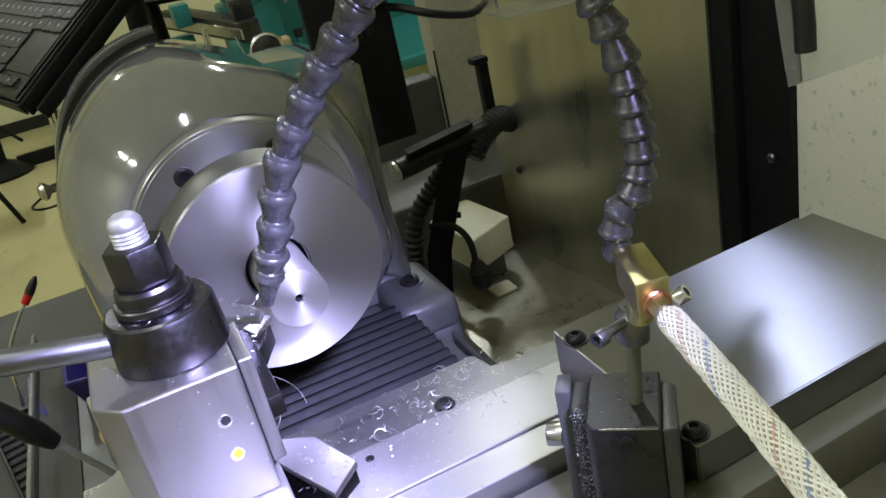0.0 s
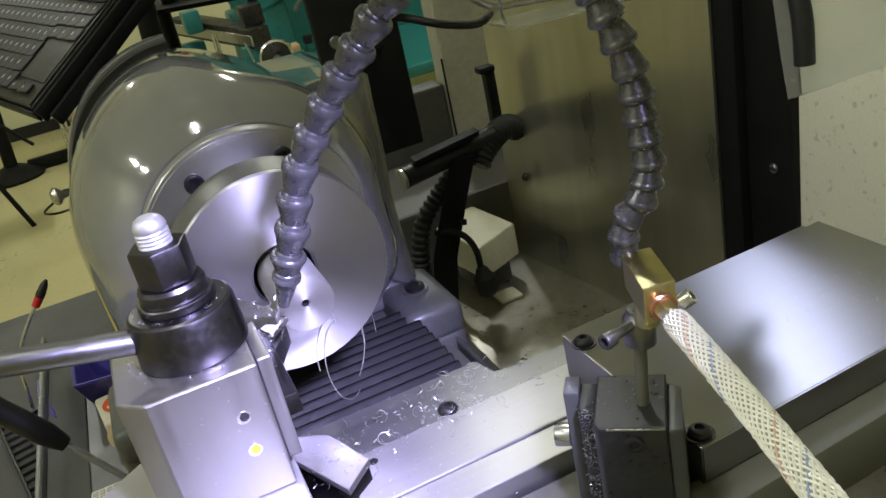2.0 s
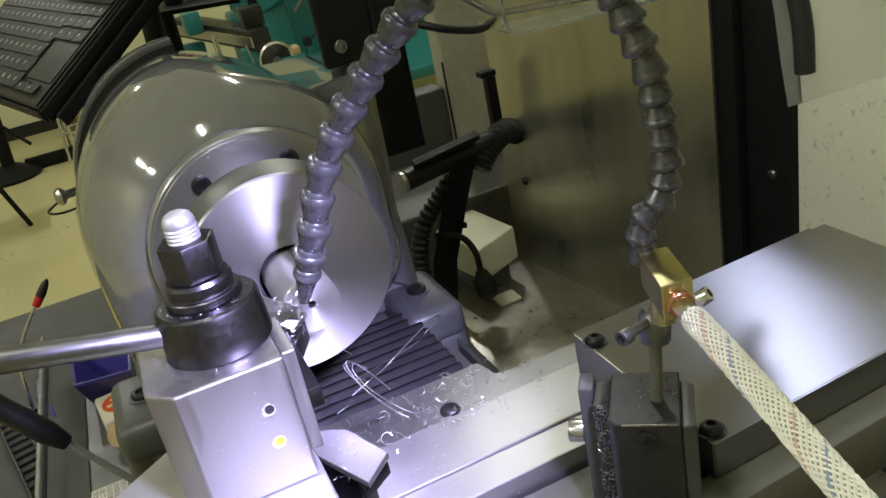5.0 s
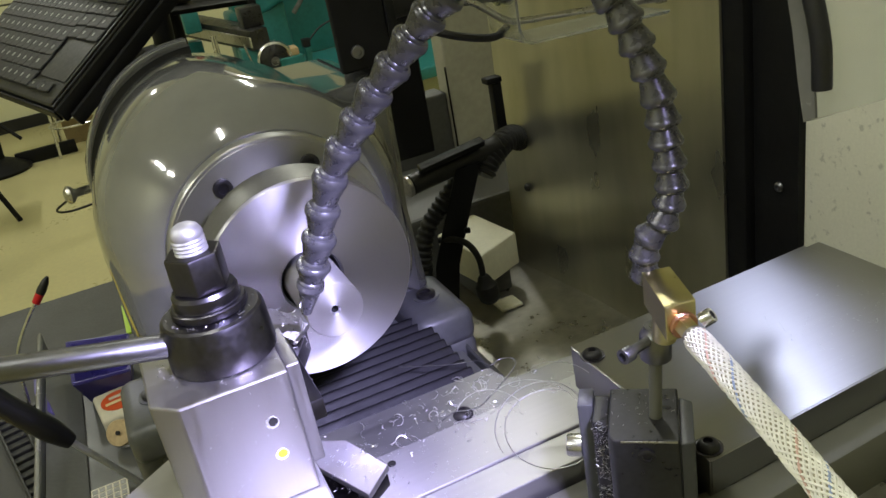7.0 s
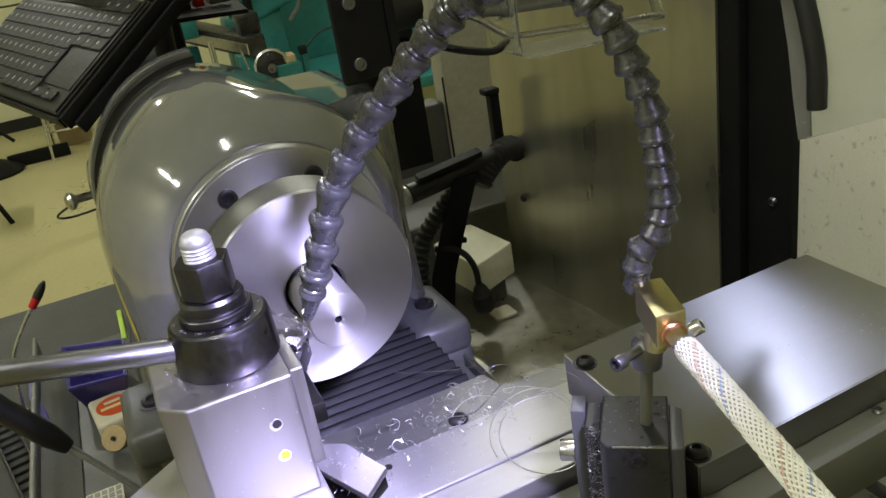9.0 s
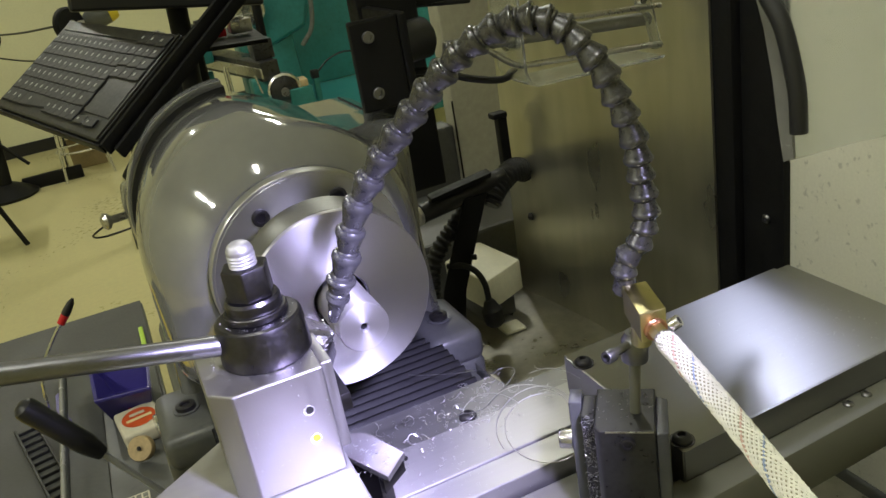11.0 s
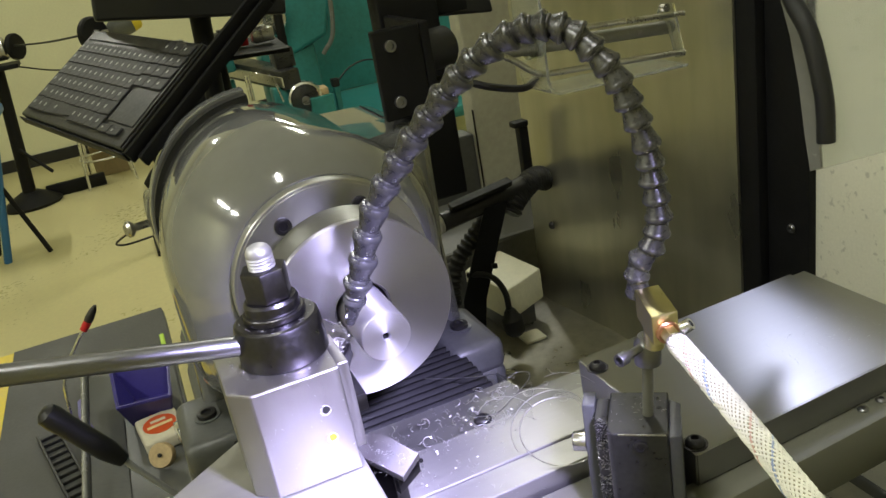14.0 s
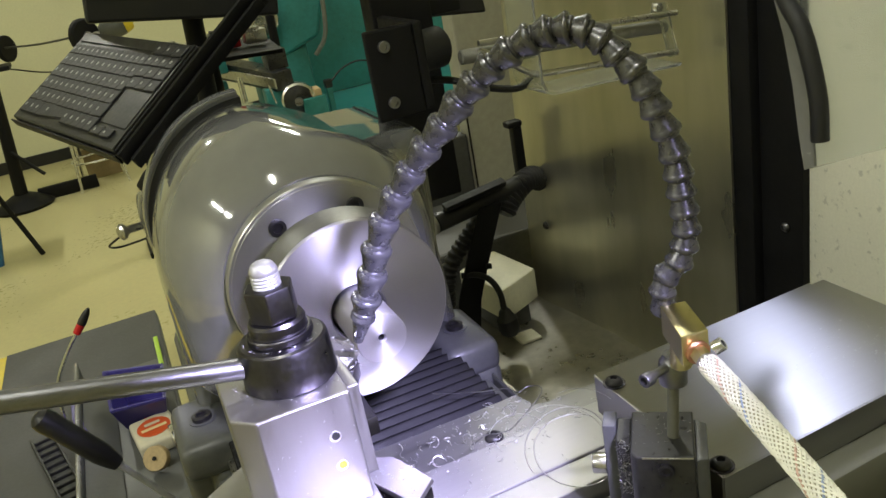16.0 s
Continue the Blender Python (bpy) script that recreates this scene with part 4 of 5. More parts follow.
def bracket_and_guard():
    k = thing("rail_bracket", (0.18, 0.69, 1.27), "matt black steel bracket on a vertical rack rail", "bracket")
    part("front_plate", box((0.1545, 0.643, 1.2735), (0.1985, 0.652, 1.3525), 0.002), BLACK_PAINT, k)
    part("side_plate", box((0.1990, 0.6435, 1.2755), (0.2080, 0.740, 1.3525), 0.002), BLACK_PAINT, k)
    for z in (1.3379, 1.2893):
        socket_screw(k, (0.1693, 0.6428, z), (0, -1, 0), 0.0052, 0.0034, label="steel rimmed socket screw", domed=False, material=LEVER)
    part("clamp_knob", rod((0.2085, 0.69, 1.318), (0.245, 0.70, 1.318), 0.0195, edge=0.003), RUBBER, k, "black ribbed knob")
    part("bolt", rod((0.2082, 0.665, 1.333), (0.2105, 0.665, 1.333), 0.006), BLACK_PLASTIC, k)
    r = thing("rack_rail", (0.2, 0.73, 1.1), "black vertical rail with toothed rack", "rail")
    part("rail", box((0.196, 0.742, 1.155), (0.258, 0.772, 1.55), 0.002), BLACK_PAINT, r)
    part("rail_foot", box((0.172, 0.745, 1.0457), (0.2005, 0.770, 1.1545), 0.002), BLACK_PAINT, r)
    part("groove", box((0.2583, 0.748, 1.155), (0.2600, 0.764, 1.55), 0.0004), BLACK_PLASTIC, r)
    for i in range(9):
        part("tooth", box((0.185, 0.745, 1.372 + 0.009 * i), (0.1957, 0.768, 1.3775 + 0.009 * i), 0.0008), BLACK_PLASTIC, r)
    b = thing("actuator_box", (0.28, 0.8, 1.345), "black motor housing behind the guard", "motor")
    part("housing", prism([(0.262, 0.80, 1.335), (0.345, 0.80, 1.325), (0.342, 0.80, 1.352), (0.328, 0.80, 1.356), (0.320, 0.80, 1.47), (0.285, 0.80, 1.475), (0.278, 0.80, 1.362), (0.262, 0.80, 1.360)], (0, 0.06, 0), 0.003), BLACK_PLASTIC, b)
    part("mount_arm", box((0.2570, 0.7655, 1.338), (0.30, 0.7995, 1.358), 0.002), BLACK_PAINT, b, "black mounting arm")
    g = thing("chip_guard", (0.39, 0.66, 1.26), "clear plastic chip guard on chrome wire rods", "chip guard")
    part("upper_rod", tube(spline([(0.262, 0.652, 1.320), (0.36, 0.65, 1.3135), (0.479, 0.65, 1.3035)], 20), 0.0027, 10), STEEL, g, "chrome rod")
    part("lower_rod", tube(spline([(0.262, 0.652, 1.3135), (0.285, 0.65, 1.300), (0.303, 0.65, 1.286), (0.318, 0.65, 1.2795), (0.36, 0.65, 1.2755), (0.477, 0.65, 1.2655)], 40), 0.0030, 10), STEEL, g, "chrome rod")
    part("roller", rod((0.2455, 0.66, 1.310), (0.470, 0.66, 1.2915), 0.0068, edge=0.001), SMOKED, g, "grey plastic tube")
    part("clamp", rod((0.306, 0.6596, 1.3046), (0.322, 0.6598, 1.3033), 0.0105, edge=0.0015), GUARD, g, "clear clamp collar")
    part("end_bracket", prism([(0.452, 0.646, 1.318), (0.466, 0.646, 1.316), (0.476, 0.646, 1.262), (0.466, 0.646, 1.262), (0.459, 0.646, 1.300), (0.447, 0.646, 1.304)], (0, 0.006, 0), 0.001), GUARD, g, "clear bent end bracket")
    part("wing_nut", rod((0.452, 0.640, 1.314), (0.452, 0.646, 1.314), 0.004), BRIGHT, g)
    sh = B()
    path = [(0.313, 1.36), (0.313, 1.272), (0.3165, 1.262), (0.325, 1.2585), (0.40, 1.256), (0.470, 1.2535)]
    inner = [(x + 0.0025, z + 0.0025) for x, z in path]
    poly = [Vector((x, 0.638, z)) for x, z in path] + [Vector((x, 0.638, z)) for x, z in reversed(inner)]
    prism(poly, (0, 0.055, 0), 0, sh)
    pane = part("clear_pan", sh, GUARD, g, "clear moulded plastic pan")
    pane.visible_shadow = False
    part("cable", tube(spline([(0.215, 0.72, 1.287), (0.245, 0.70, 1.285), (0.275, 0.68, 1.273), (0.305, 0.672, 1.266), (0.33, 0.69, 1.268)], 40), 0.0036, 8), RUBBER, g, "black cable")
    f = thing("face_shield", (0.38, 0.36, 1.22), "clear curved shield with grey edge and black rubber seal", "shield")
    strip = [(0.414, 1.340), (0.406, 1.318), (0.398, 1.283), (0.393, 1.250), (0.388, 1.223)]
    wide = [(0.378, 1.228), (0.380, 1.250), (0.383, 1.283), (0.388, 1.318), (0.394, 1.345)]
    full = [Vector((0.38, y + 0.007, z + 0.05)) for y, z in strip[:1]] + [Vector((0.38, y, z)) for y, z in strip] + [Vector((0.38, y, z)) for y, z in wide] + [Vector((0.38, wide[-1][0] + 0.007, wide[-1][1] + 0.05))]
    part("edge_strip", prism(full, (0.002, 0, 0), 0.0003), SMOKED, f, "grey scratched plastic edge")
    part("hanger", tube(spline([(0.381, 0.30, 1.498), (0.43, 0.31, 1.50), (0.49, 0.33, 1.46), (0.519, 0.34, 1.34), (0.519, 0.34, 1.30)], 24), 0.004, 8), STEEL, f, "bent steel hanger")
    part("seal", tube(spline([(0.378, 0.425, 1.40), (0.377, 0.408, 1.362), (0.3765, 0.399, 1.342), (0.376, 0.386, 1.325), (0.3755, 0.377, 1.303), (0.375, 0.370, 1.277), (0.375, 0.3685, 1.250)], 50), 0.0062, 12), RUBBER, f, "black rubber seal tube")
    sheet = part("clear_sheet", prism([Vector((0.3825, y, z)) for y, z in ((0.386, 1.2235), (0.326, 1.2500), (0.15, 1.315), (0.15, 1.50), (0.42, 1.50), (0.41, 1.34))], (0.002, 0, 0), 0.0003), GUARD, f, "clear plastic sheet")
    sheet.visible_shadow = False


# ---- bench on the near side ----
def bench():
    b = thing("side_bench", (-0.28, 1.0, 0.0), "steel bench with dark mat and yellow edge", "bench")
    part("bench_top", box((-0.78, 0.25, 0.765), (-0.095, 1.60, 0.7925), 0.003), PAINT_DULL, b)
    part("yellow_edge", box((-0.47, 0.25, 0.7928), (-0.3745, 1.598, 0.797), 0.001), YELLOW, b, "yellow painted bench edge")
    part("mat", box((-0.374, 0.25, 0.7928), (-0.097, 1.597, 0.799), 0.001), MATGREY, b, "dark grey rubber mat")
    part("bench_front", box((-0.76, 0.30, 0.0), (-0.12, 1.57, 0.7645), 0.004), PAINT_DULL, b)
    t = thing("tool_tray", (-0.17, 1.1, 0.80), "grey sheet metal tray with raised rolled edge", "tray")
    part("tray_base", box((-0.238, 0.80, 0.7993), (-0.100, 1.36, 0.803), 0.001), PAINT_DULL, t)
    part("tray_wall", prism([(-0.238, 0.80, 0.8032), (-0.234, 0.80, 0.8032), (-0.234, 0.80, 0.834), (-0.240, 0.80, 0.837)], (0, 0.56, 0), 0.0006), PAINT_DULL, t)
    part("rolled_edge", rod((-0.237, 0.80, 0.8385), (-0.237, 1.36, 0.8385), 0.0035), SMOKED, t, "pale rolled edge")
    part("inner_sheet", prism([(-0.2335, 0.80, 0.8032), (-0.190, 0.80, 0.8032), (-0.188, 0.80, 0.806), (-0.2335, 0.80, 0.822)], (0, 0.53, 0), 0.0006), PAINT_DULL, t, "sloping grey sheet")
    bn = thing("parts_bin", (-0.147, 1.19, 0.803), "violet-blue plastic parts bin, empty", "bin")
    lo = [(-0.176, 1.145), (-0.118, 1.130), (-0.112, 1.205), (-0.170, 1.222)]
    hi = [(-0.186, 1.120), (-0.110, 1.105), (-0.103, 1.220), (-0.192, 1.262)]
    cx, cy = -0.147, 1.18
    bm = B()
    rings = []
    for pts, z, k in ((lo, 0.8035, 1.0), (hi, 0.850, 1.0), (hi, 0.8535, 1.04), (hi, 0.8560, 1.03), (hi, 0.8555, 0.93), (lo, 0.808, 0.93)):
        rings.append([bm.verts.new((cx + (x - cx) * k, cy + (y - cy) * k, z)) for x, y in pts])
    for a, c in zip(rings, rings[1:]):
        for i in range(4):
            bm.faces.new((a[i], a[(i + 1) % 4], c[(i + 1) % 4], c[i]))
    bm.faces.new(rings[0][::-1])
    bm.faces.new(rings[-1])
    bmesh.ops.bevel(bm, geom=[e for e in bm.edges], offset=0.0015, segments=2, affect="EDGES")
    part("bin_shell", bm, BLUEBIN, bn)
    lb = thing("label_tin", (-0.138, 1.09, 0.803), "white tin with orange-red oval label", "tin")
    a = radians(8)
    m = Matrix.Translation((-0.136, 1.085, 0.8032)) @ Matrix.Rotation(a, 4, "Z")
    part("tin_body", box((-0.030, -0.040, 0), (0.030, 0.040, 0.0225), 0.005, m, seg=3), CARD, lb)
    part("oval_print", rev([(0, 0), (1, 0), (1, 0.0006), (0, 0.0006)], m @ Matrix.Translation((0, 0.002, 0.0226)) @ Matrix.Diagonal((0.0235, 0.0260, 1, 1)), 40), ORANGE, lb, "orange-red oval print")
    for i, (w, y) in enumerate(((0.011, 0.012), (0.018, -0.002))):
        part("print_bar", box((-w, y - 0.0035, 0.0235), (w, y + 0.0035, 0.0239), 0, m), CREAMPRINT if i else CARD, lb, "pale illegible lettering bar")
    part("red_tab", box((-0.006, 0.043, 0.008), (0.010, 0.052, 0.021), 0.002, m), RED, lb, "red tab")
    c1 = thing("steel_collar", (-0.100, 1.035, 0.803), "stacked bright steel rings", "ring")
    for i in range(2):
        part("ring", rev([(0.006, 0), (0.0215, 0), (0.0225, 0.001), (0.0225, 0.014), (0.0215, 0.015), (0.006, 0.015), (0.006, 0)], along((-0.115 + 0.0158 * i, 1.030 + 0.002 * i, 0.8260), (-0.100 + 0.016 * i, 1.032 + 0.002 * i, 0.8260)), 36), BRIGHT, c1)
    c2 = thing("fibre_disc", (-0.141, 1.0, 0.803), "pale fibre disc with a small centre hole", "disc")
    part("disc", rev([(0.002, 0), (0.0165, 0), (0.017, 0.001), (0.017, 0.012), (0.0165, 0.013), (0.002, 0.013), (0.002, 0)], along((-0.138, 1.012, 0.8185), (-0.143, 1.001, 0.8265)), 36), WOOD, c2)
    # near-black plug draws the shade of the small hole
    part("hole", rod((-0.1428, 1.0015, 0.8262), (-0.1435, 0.9995, 0.8276), 0.0028), HOLESHADE_SCREEN, c2)
    sd = thing("screwdriver", (-0.16, 0.78, 0.96), "black-handled screwdriver with steel shank leaning on the tray", "screwdriver")
    p0, p1, p2 = Vector((-0.2135, 0.78, 1.049)), Vector((-0.159, 0.78, 0.965)), Vector((-0.100, 0.78, 0.865))
    part("handle", rev([(0, 0), (0.007, 0.001), (0.0115, 0.005), (0.0125, 0.014), (0.0115, 0.03), (0.0118, 0.05), (0.0118, 0.078), (0.0095, 0.092), (0.0075, 0.100), (0, 0.100)], along(p0, p1), 10), BLACK_PLASTIC, sd, "black plastic handle")
    part("shank", rod(p1, p2, 0.0034), STUD, sd, "steel shank")
    part("prop", rod((-0.112, 0.79, 0.8033), (-0.110, 0.786, 0.882), 0.006), PAINT_DULL, sd)
    rl = thing("slotted_rail", (-0.27, 1.1, 0.80), "black slotted plastic rail lying on the mat", "rail")
    d = Vector((0.044, -0.189, 0)).normalized()
    q = Vector((d.y, -d.x, 0))
    o = Vector((-0.300, 1.215, 0.7992))
    for s in (-1, 1):
        w = o + q * 0.015 * s
        part("side_bar", prism([w - q * 0.002, w + q * 0.002, w + q * 0.002 + d * 0.30, w - q * 0.002 + d * 0.30], (0, 0, 0.008), 0.0006), BLACK_PLASTIC, rl)
    for i in range(14):
        w = o + d * (0.012 + 0.021 * i)
        part("rung", prism([w - q * 0.0128 - d * 0.002, w + q * 0.0128 - d * 0.002, w + q * 0.0128 + d * 0.002, w - q * 0.0128 + d * 0.002], (0, 0, 0.006), 0.0004), RUBBER, rl)
    part("backing", prism([o - q * 0.0128, o + q * 0.0128, o + q * 0.0128 + d * 0.30, o - q * 0.0128 + d * 0.30], (0, 0, 0.0015)), MATGREY, rl)
    vt = thing("violet_clip", (-0.255, 1.23, 0.80), "violet plastic clip on the mat", "clip")
    part("clip", prism([(-0.252, 1.255, 0.7993), (-0.246, 1.262, 0.7993), (-0.236, 1.20, 0.7993), (-0.222, 1.12, 0.7993), (-0.236, 1.14, 0.7993), (-0.250, 1.205, 0.7993)], (0, 0, 0.022), 0.002), VIOLET, vt)
    sb = thing("oiler_brush", (-0.26, 1.2, 0.80), "thin brass wire brush with red and black tip, standing upright", "brush")
    part("wire", tube(spline([(-0.262, 1.2, 0.7995), (-0.2545, 1.2, 0.862), (-0.249, 1.2, 0.885), (-0.236, 1.2, 0.910), (-0.212, 1.2, 0.942), (-0.199, 1.2, 0.956)], 40), 0.0026, 8), BRIGHT, sb, "brass-toned wire stem")
    part("foot", rod((-0.262, 1.2, 0.7992), (-0.262, 1.2, 0.806), 0.009), BLACK_PLASTIC, sb)
    part("ferrule", rod((-0.2005, 1.2, 0.9545), (-0.1905, 1.2, 0.966), 0.0056, 0.0062), RED, sb, "red ferrule")
    part("tip", rev([(0, 0), (0.0062, 0), (0.0066, 0.006), (0.0052, 0.019), (0.002, 0.027), (0, 0.028)], along((-0.1905, 1.2, 0.966), (-0.176, 1.2, 0.984)), 16), BLACK_PLASTIC, sb, "black tip")
    lm = thing("lime_strip", (-0.10, 1.42, 0.80), "lime green plastic strip on the mat", "strip")
    part("strip", box((-0.112, 1.33, 0.7993), (-0.104, 1.45, 0.806), 0.001), LIME, lm)
    gr = thing("ruled_card", (-0.16, 0.87, 0.80), "small card printed with a square grid", "card")
    part("card", box((-0.182, 0.845, 0.8232), (-0.140, 0.900, 0.8252), 0.0004), CARD, gr)
    part("block", box((-0.180, 0.847, 0.8032), (-0.142, 0.898, 0.8230), 0.001), PAINT_DULL, gr)
    for i in range(5):
        for j in range(5):
            part("square", box((-0.180 + 0.008 * i, 0.848 + 0.0102 * j, 0.8253), (-0.174 + 0.008 * i, 0.856 + 0.0102 * j, 0.8257)), SMOKED, gr)


# ---- computer ----
def keyboard():
    F = Vector((-0.0654, 0.7470, 1.2864))
    u = Vector((-0.0947, 0.2554, 0.0181)).normalized()     # along the long front edge
    v = Vector((0.1048, 0.0629, 0.0687)).normalized()      # from front to back
    w = v.cross(u).normalized()
    w = w if w.z > 0 else -w
    m = Matrix(((-u.x, v.x, w.x, F.x), (-u.y, v.y, w.y, F.y), (-u.z, v.z, w.z, F.z), (0, 0, 0, 1)))   # x runs to the right end
    L, D = 0.273, 0.140
    t = thing("keyboard_tray", F, "black painted sheet keyboard tray on an arm", "keyboard tray")
    part("tray_plate", box((-L - 0.002, -0.001, -0.012), (0.002, D + 0.006, -0.008), 0.001, m), BLACK_PAINT, t)
    part("front_lip", box((-L - 0.002, -0.003, -0.012), (0.002, -0.0012, -0.002), 0.0005, m), BLACK_PAINT, t)
    part("side_lip", box((0.0022, -0.001, -0.014), (0.0075, D + 0.085, -0.001), 0.0006, m), BLACK_PAINT, t)
    part("side_rail", box((0.0105, 0.004, -0.022), (0.0165, D + 0.085, -0.010), 0.001, m), BLACK_PAINT, t, "black side rail")
    part("rail_end", box((0.0022, D + 0.0852, -0.022), (0.0165, D + 0.091, -0.001), 0.001, m), BLACK_PAINT, t)
    part("rail_link", box((-0.02, 0.03, -0.022), (0.0104, 0.05, -0.0142), 0.001, m), BLACK_PAINT, t)
    part("arm", rod((0.005, 0.93, 1.30), (-0.012, 0.985, 1.02), 0.011), BLACK_PAINT, t, "black arm")
    k = thing("keyboard", F, "compact black keyboard with touchpad and white legends", "keyboard")
    part("case", box((-L + 0.001, 0.001, -0.0078), (-0.003, D, 0.0), 0.002, m, seg=3), BLACK_PLASTIC, k)
    part("right_bevel", box((-0.0068, 0.002, 0.0002), (-0.0035, D - 0.001, 0.0018), 0.0006, m), BLACK_PLASTIC, k)
    W = 0.190
    x0 = -L + 0.010
    kp = (D - 0.030) / 6
    cap = {}

    def key(x, y, kw, kh):
        q = (round(kw, 5), round(kh, 5))
        if q not in cap:
            cap[q] = mesh_of("key", box((0.0005, 0.0004, 0.0), (kw - 0.0005, kh - 0.0004, 0.0026), 0.0006, seg=1), KEY)
        ob = new("key", cap[q])
        ob.parent = k
        ob.matrix_local = Matrix.Translation(-F) @ m @ Matrix.Translation((x, y, 0.0003))
        lk = ("l", q)
        if lk not in cap:
            cap[lk] = mesh_of("legend", box((kw * 0.25, kh * 0.42, 0.0), (kw * 0.25 + min(0.0026, kw * 0.3), kh * 0.66, 0.0002)), LEGEND)
        lg = new("legend", cap[lk])
        lg.parent = ob
        lg.matrix_local = Matrix.Translation((0, 0, 0.0026))
    for r in range(6):
        y = 0.010 + kp * r
        widths = [1.0] * 13 if r in (2, 3, 4) else ([1.2, 1.0, 1.0, 4.4, 1.0, 1.0, 1.0, 1.0, 1.0] if r == 0 else ([0.9] * 15 if r == 5 else [1.5] + [1.0] * 10 + [1.7]))
        unit = W / sum(widths)
        x = x0
        for a in widths:
            key(x, y, a * unit, kp * (0.8 if r == 5 else 1))
            x += a * unit
    for r in range(4):
        for c in range(3 if r != 1 else 4):
            key(-0.072 + 0.020 * c * (1 if r != 1 else 0.76), D - 0.018 - (kp * 0.86) * (r + 1) + 0.012, 0.0195 * (1 if r != 1 else 0.76), kp * 0.82)
    part("touchpad", box((-0.068, 0.026, 0.0003), (-0.012, 0.076, 0.0009), 0.0004, m), BLACK_PLASTIC, k, "smooth touchpad")
    for c in range(2):
        key(-0.069 + 0.022 * c, 0.0095, 0.020, 0.0105)
    part("top_bar", box((x0, D - 0.017, 0.0003), (x0 + W, D - 0.004, 0.0012), 0.0004, m), BLACK_PLASTIC, k)
    s = thing("monitor", (0.06, 1.08, 1.36), "black computer monitor, lower bezel in view", "monitor")
    mm = Matrix.Translation((0.06, 1.05, 1.366)) @ Matrix.Rotation(radians(9), 4, "Y")
    part("bezel", box((-0.115, 0.0, -0.002), (0.115, 0.03, 0.24), 0.004, mm), BLACK_PLASTIC, s)
    part("panel", box((-0.107, -0.0012, 0.024), (0.107, -0.0002, 0.232), 0, mm), HOLESHADE_SCREEN, s, "dark screen")
    part("stand_arm", rod((0.07, 1.08, 1.37), (0.05, 1.10, 1.05), 0.013), BLACK_PAINT, s)
    sh = thing("tool_shelf", (0.1, 1.25, 1.29), "dark shelf behind the keyboard", "shelf")
    part("shelf_plate", prism([(0.0, 1.14, 1.300), (0.185, 1.14, 1.288), (0.205, 1.36, 1.288), (0.02, 1.36, 1.300)], (0, 0, 0.006), 0.001), BLACK_PAINT, sh)
    part("shelf_leg", rod((0.10, 1.27, 0.82), (0.10, 1.27, 1.292), 0.01), BLACK_PAINT, sh)
    part("shelf_foot", box((0.0, 1.17, 0.80), (0.2, 1.37, 0.82), 0.003), BLACK_PAINT, sh)
    part("shelf_stand", box((0.02, 1.19, 0.0), (0.18, 1.35, 0.80), 0.004), PAINT_DULL, sh)
    for i, (x, y, sx, sz, mt, lab, nm) in enumerate(((0.045, 1.21, 0.014, 0.022, STEEL, "grey steel gauge block", "gauge_block"), (0.075, 1.22, 0.010, 0.026, CARD, "small white bottle", "bottle"),
                                                      (0.110, 1.21, 0.012, 0.024, BLACK_PLASTIC, "small black plastic case", "case"), (0.135, 1.22, 0.007, 0.030, RED, "red plastic tab holder", "tab_holder"), (0.165, 1.22, 0.016, 0.018, STEEL, "dull steel tool bit set", "tool_bits"))):
        o = thing(nm, (x, y, 1.30), lab + " on the shelf", nm.replace("_", " "))
        if nm == "bottle":
            part("body", rev([(0, 0), (sx, 0), (sx, sz * 0.7), (sx * 0.5, sz * 0.85), (sx * 0.5, sz), (0, sz)], pose(x, y, 1.302), 16), mt, o)
        else:
            part("body", box((x - sx, y - 0.012, 1.301), (x + sx, y + 0.02, 1.302 + sz), 0.002), mt, o)
            part("top", box((x - sx * 0.7, y - 0.008, 1.3022 + sz), (x + sx * 0.5, y + 0.012, 1.306 + sz), 0.001), mt, o)


# ---- chips and swarf ----
def flake(bm, at, rnd, size):
    """One curled chip: a short bent strip."""
    r = size * (0.5 + rnd.random())
    w = size * (0.18 + 0.22 * rnd.random())
    turn = Euler((rnd.uniform(-1, 1), rnd.uniform(-1, 1), rnd.uniform(0, 6.28))).to_matrix().to_4x4()
    m = Matrix.Translation(at) @ turn
    span = rnd.uniform(1.2, 4.6)
    n = 5
    prev = None
    for i in range(n + 1):
        a = span * i / n
        p = Vector((r * math.cos(a), r * math.sin(a), size * 0.35 * a / span))
        pair = (bm.verts.new(m @ p), bm.verts.new(m @ (p + Vector((0, 0, w)))))
        if prev:
            bm.faces.new((prev[0], pair[0], pair[1], prev[1]))
        prev = pair


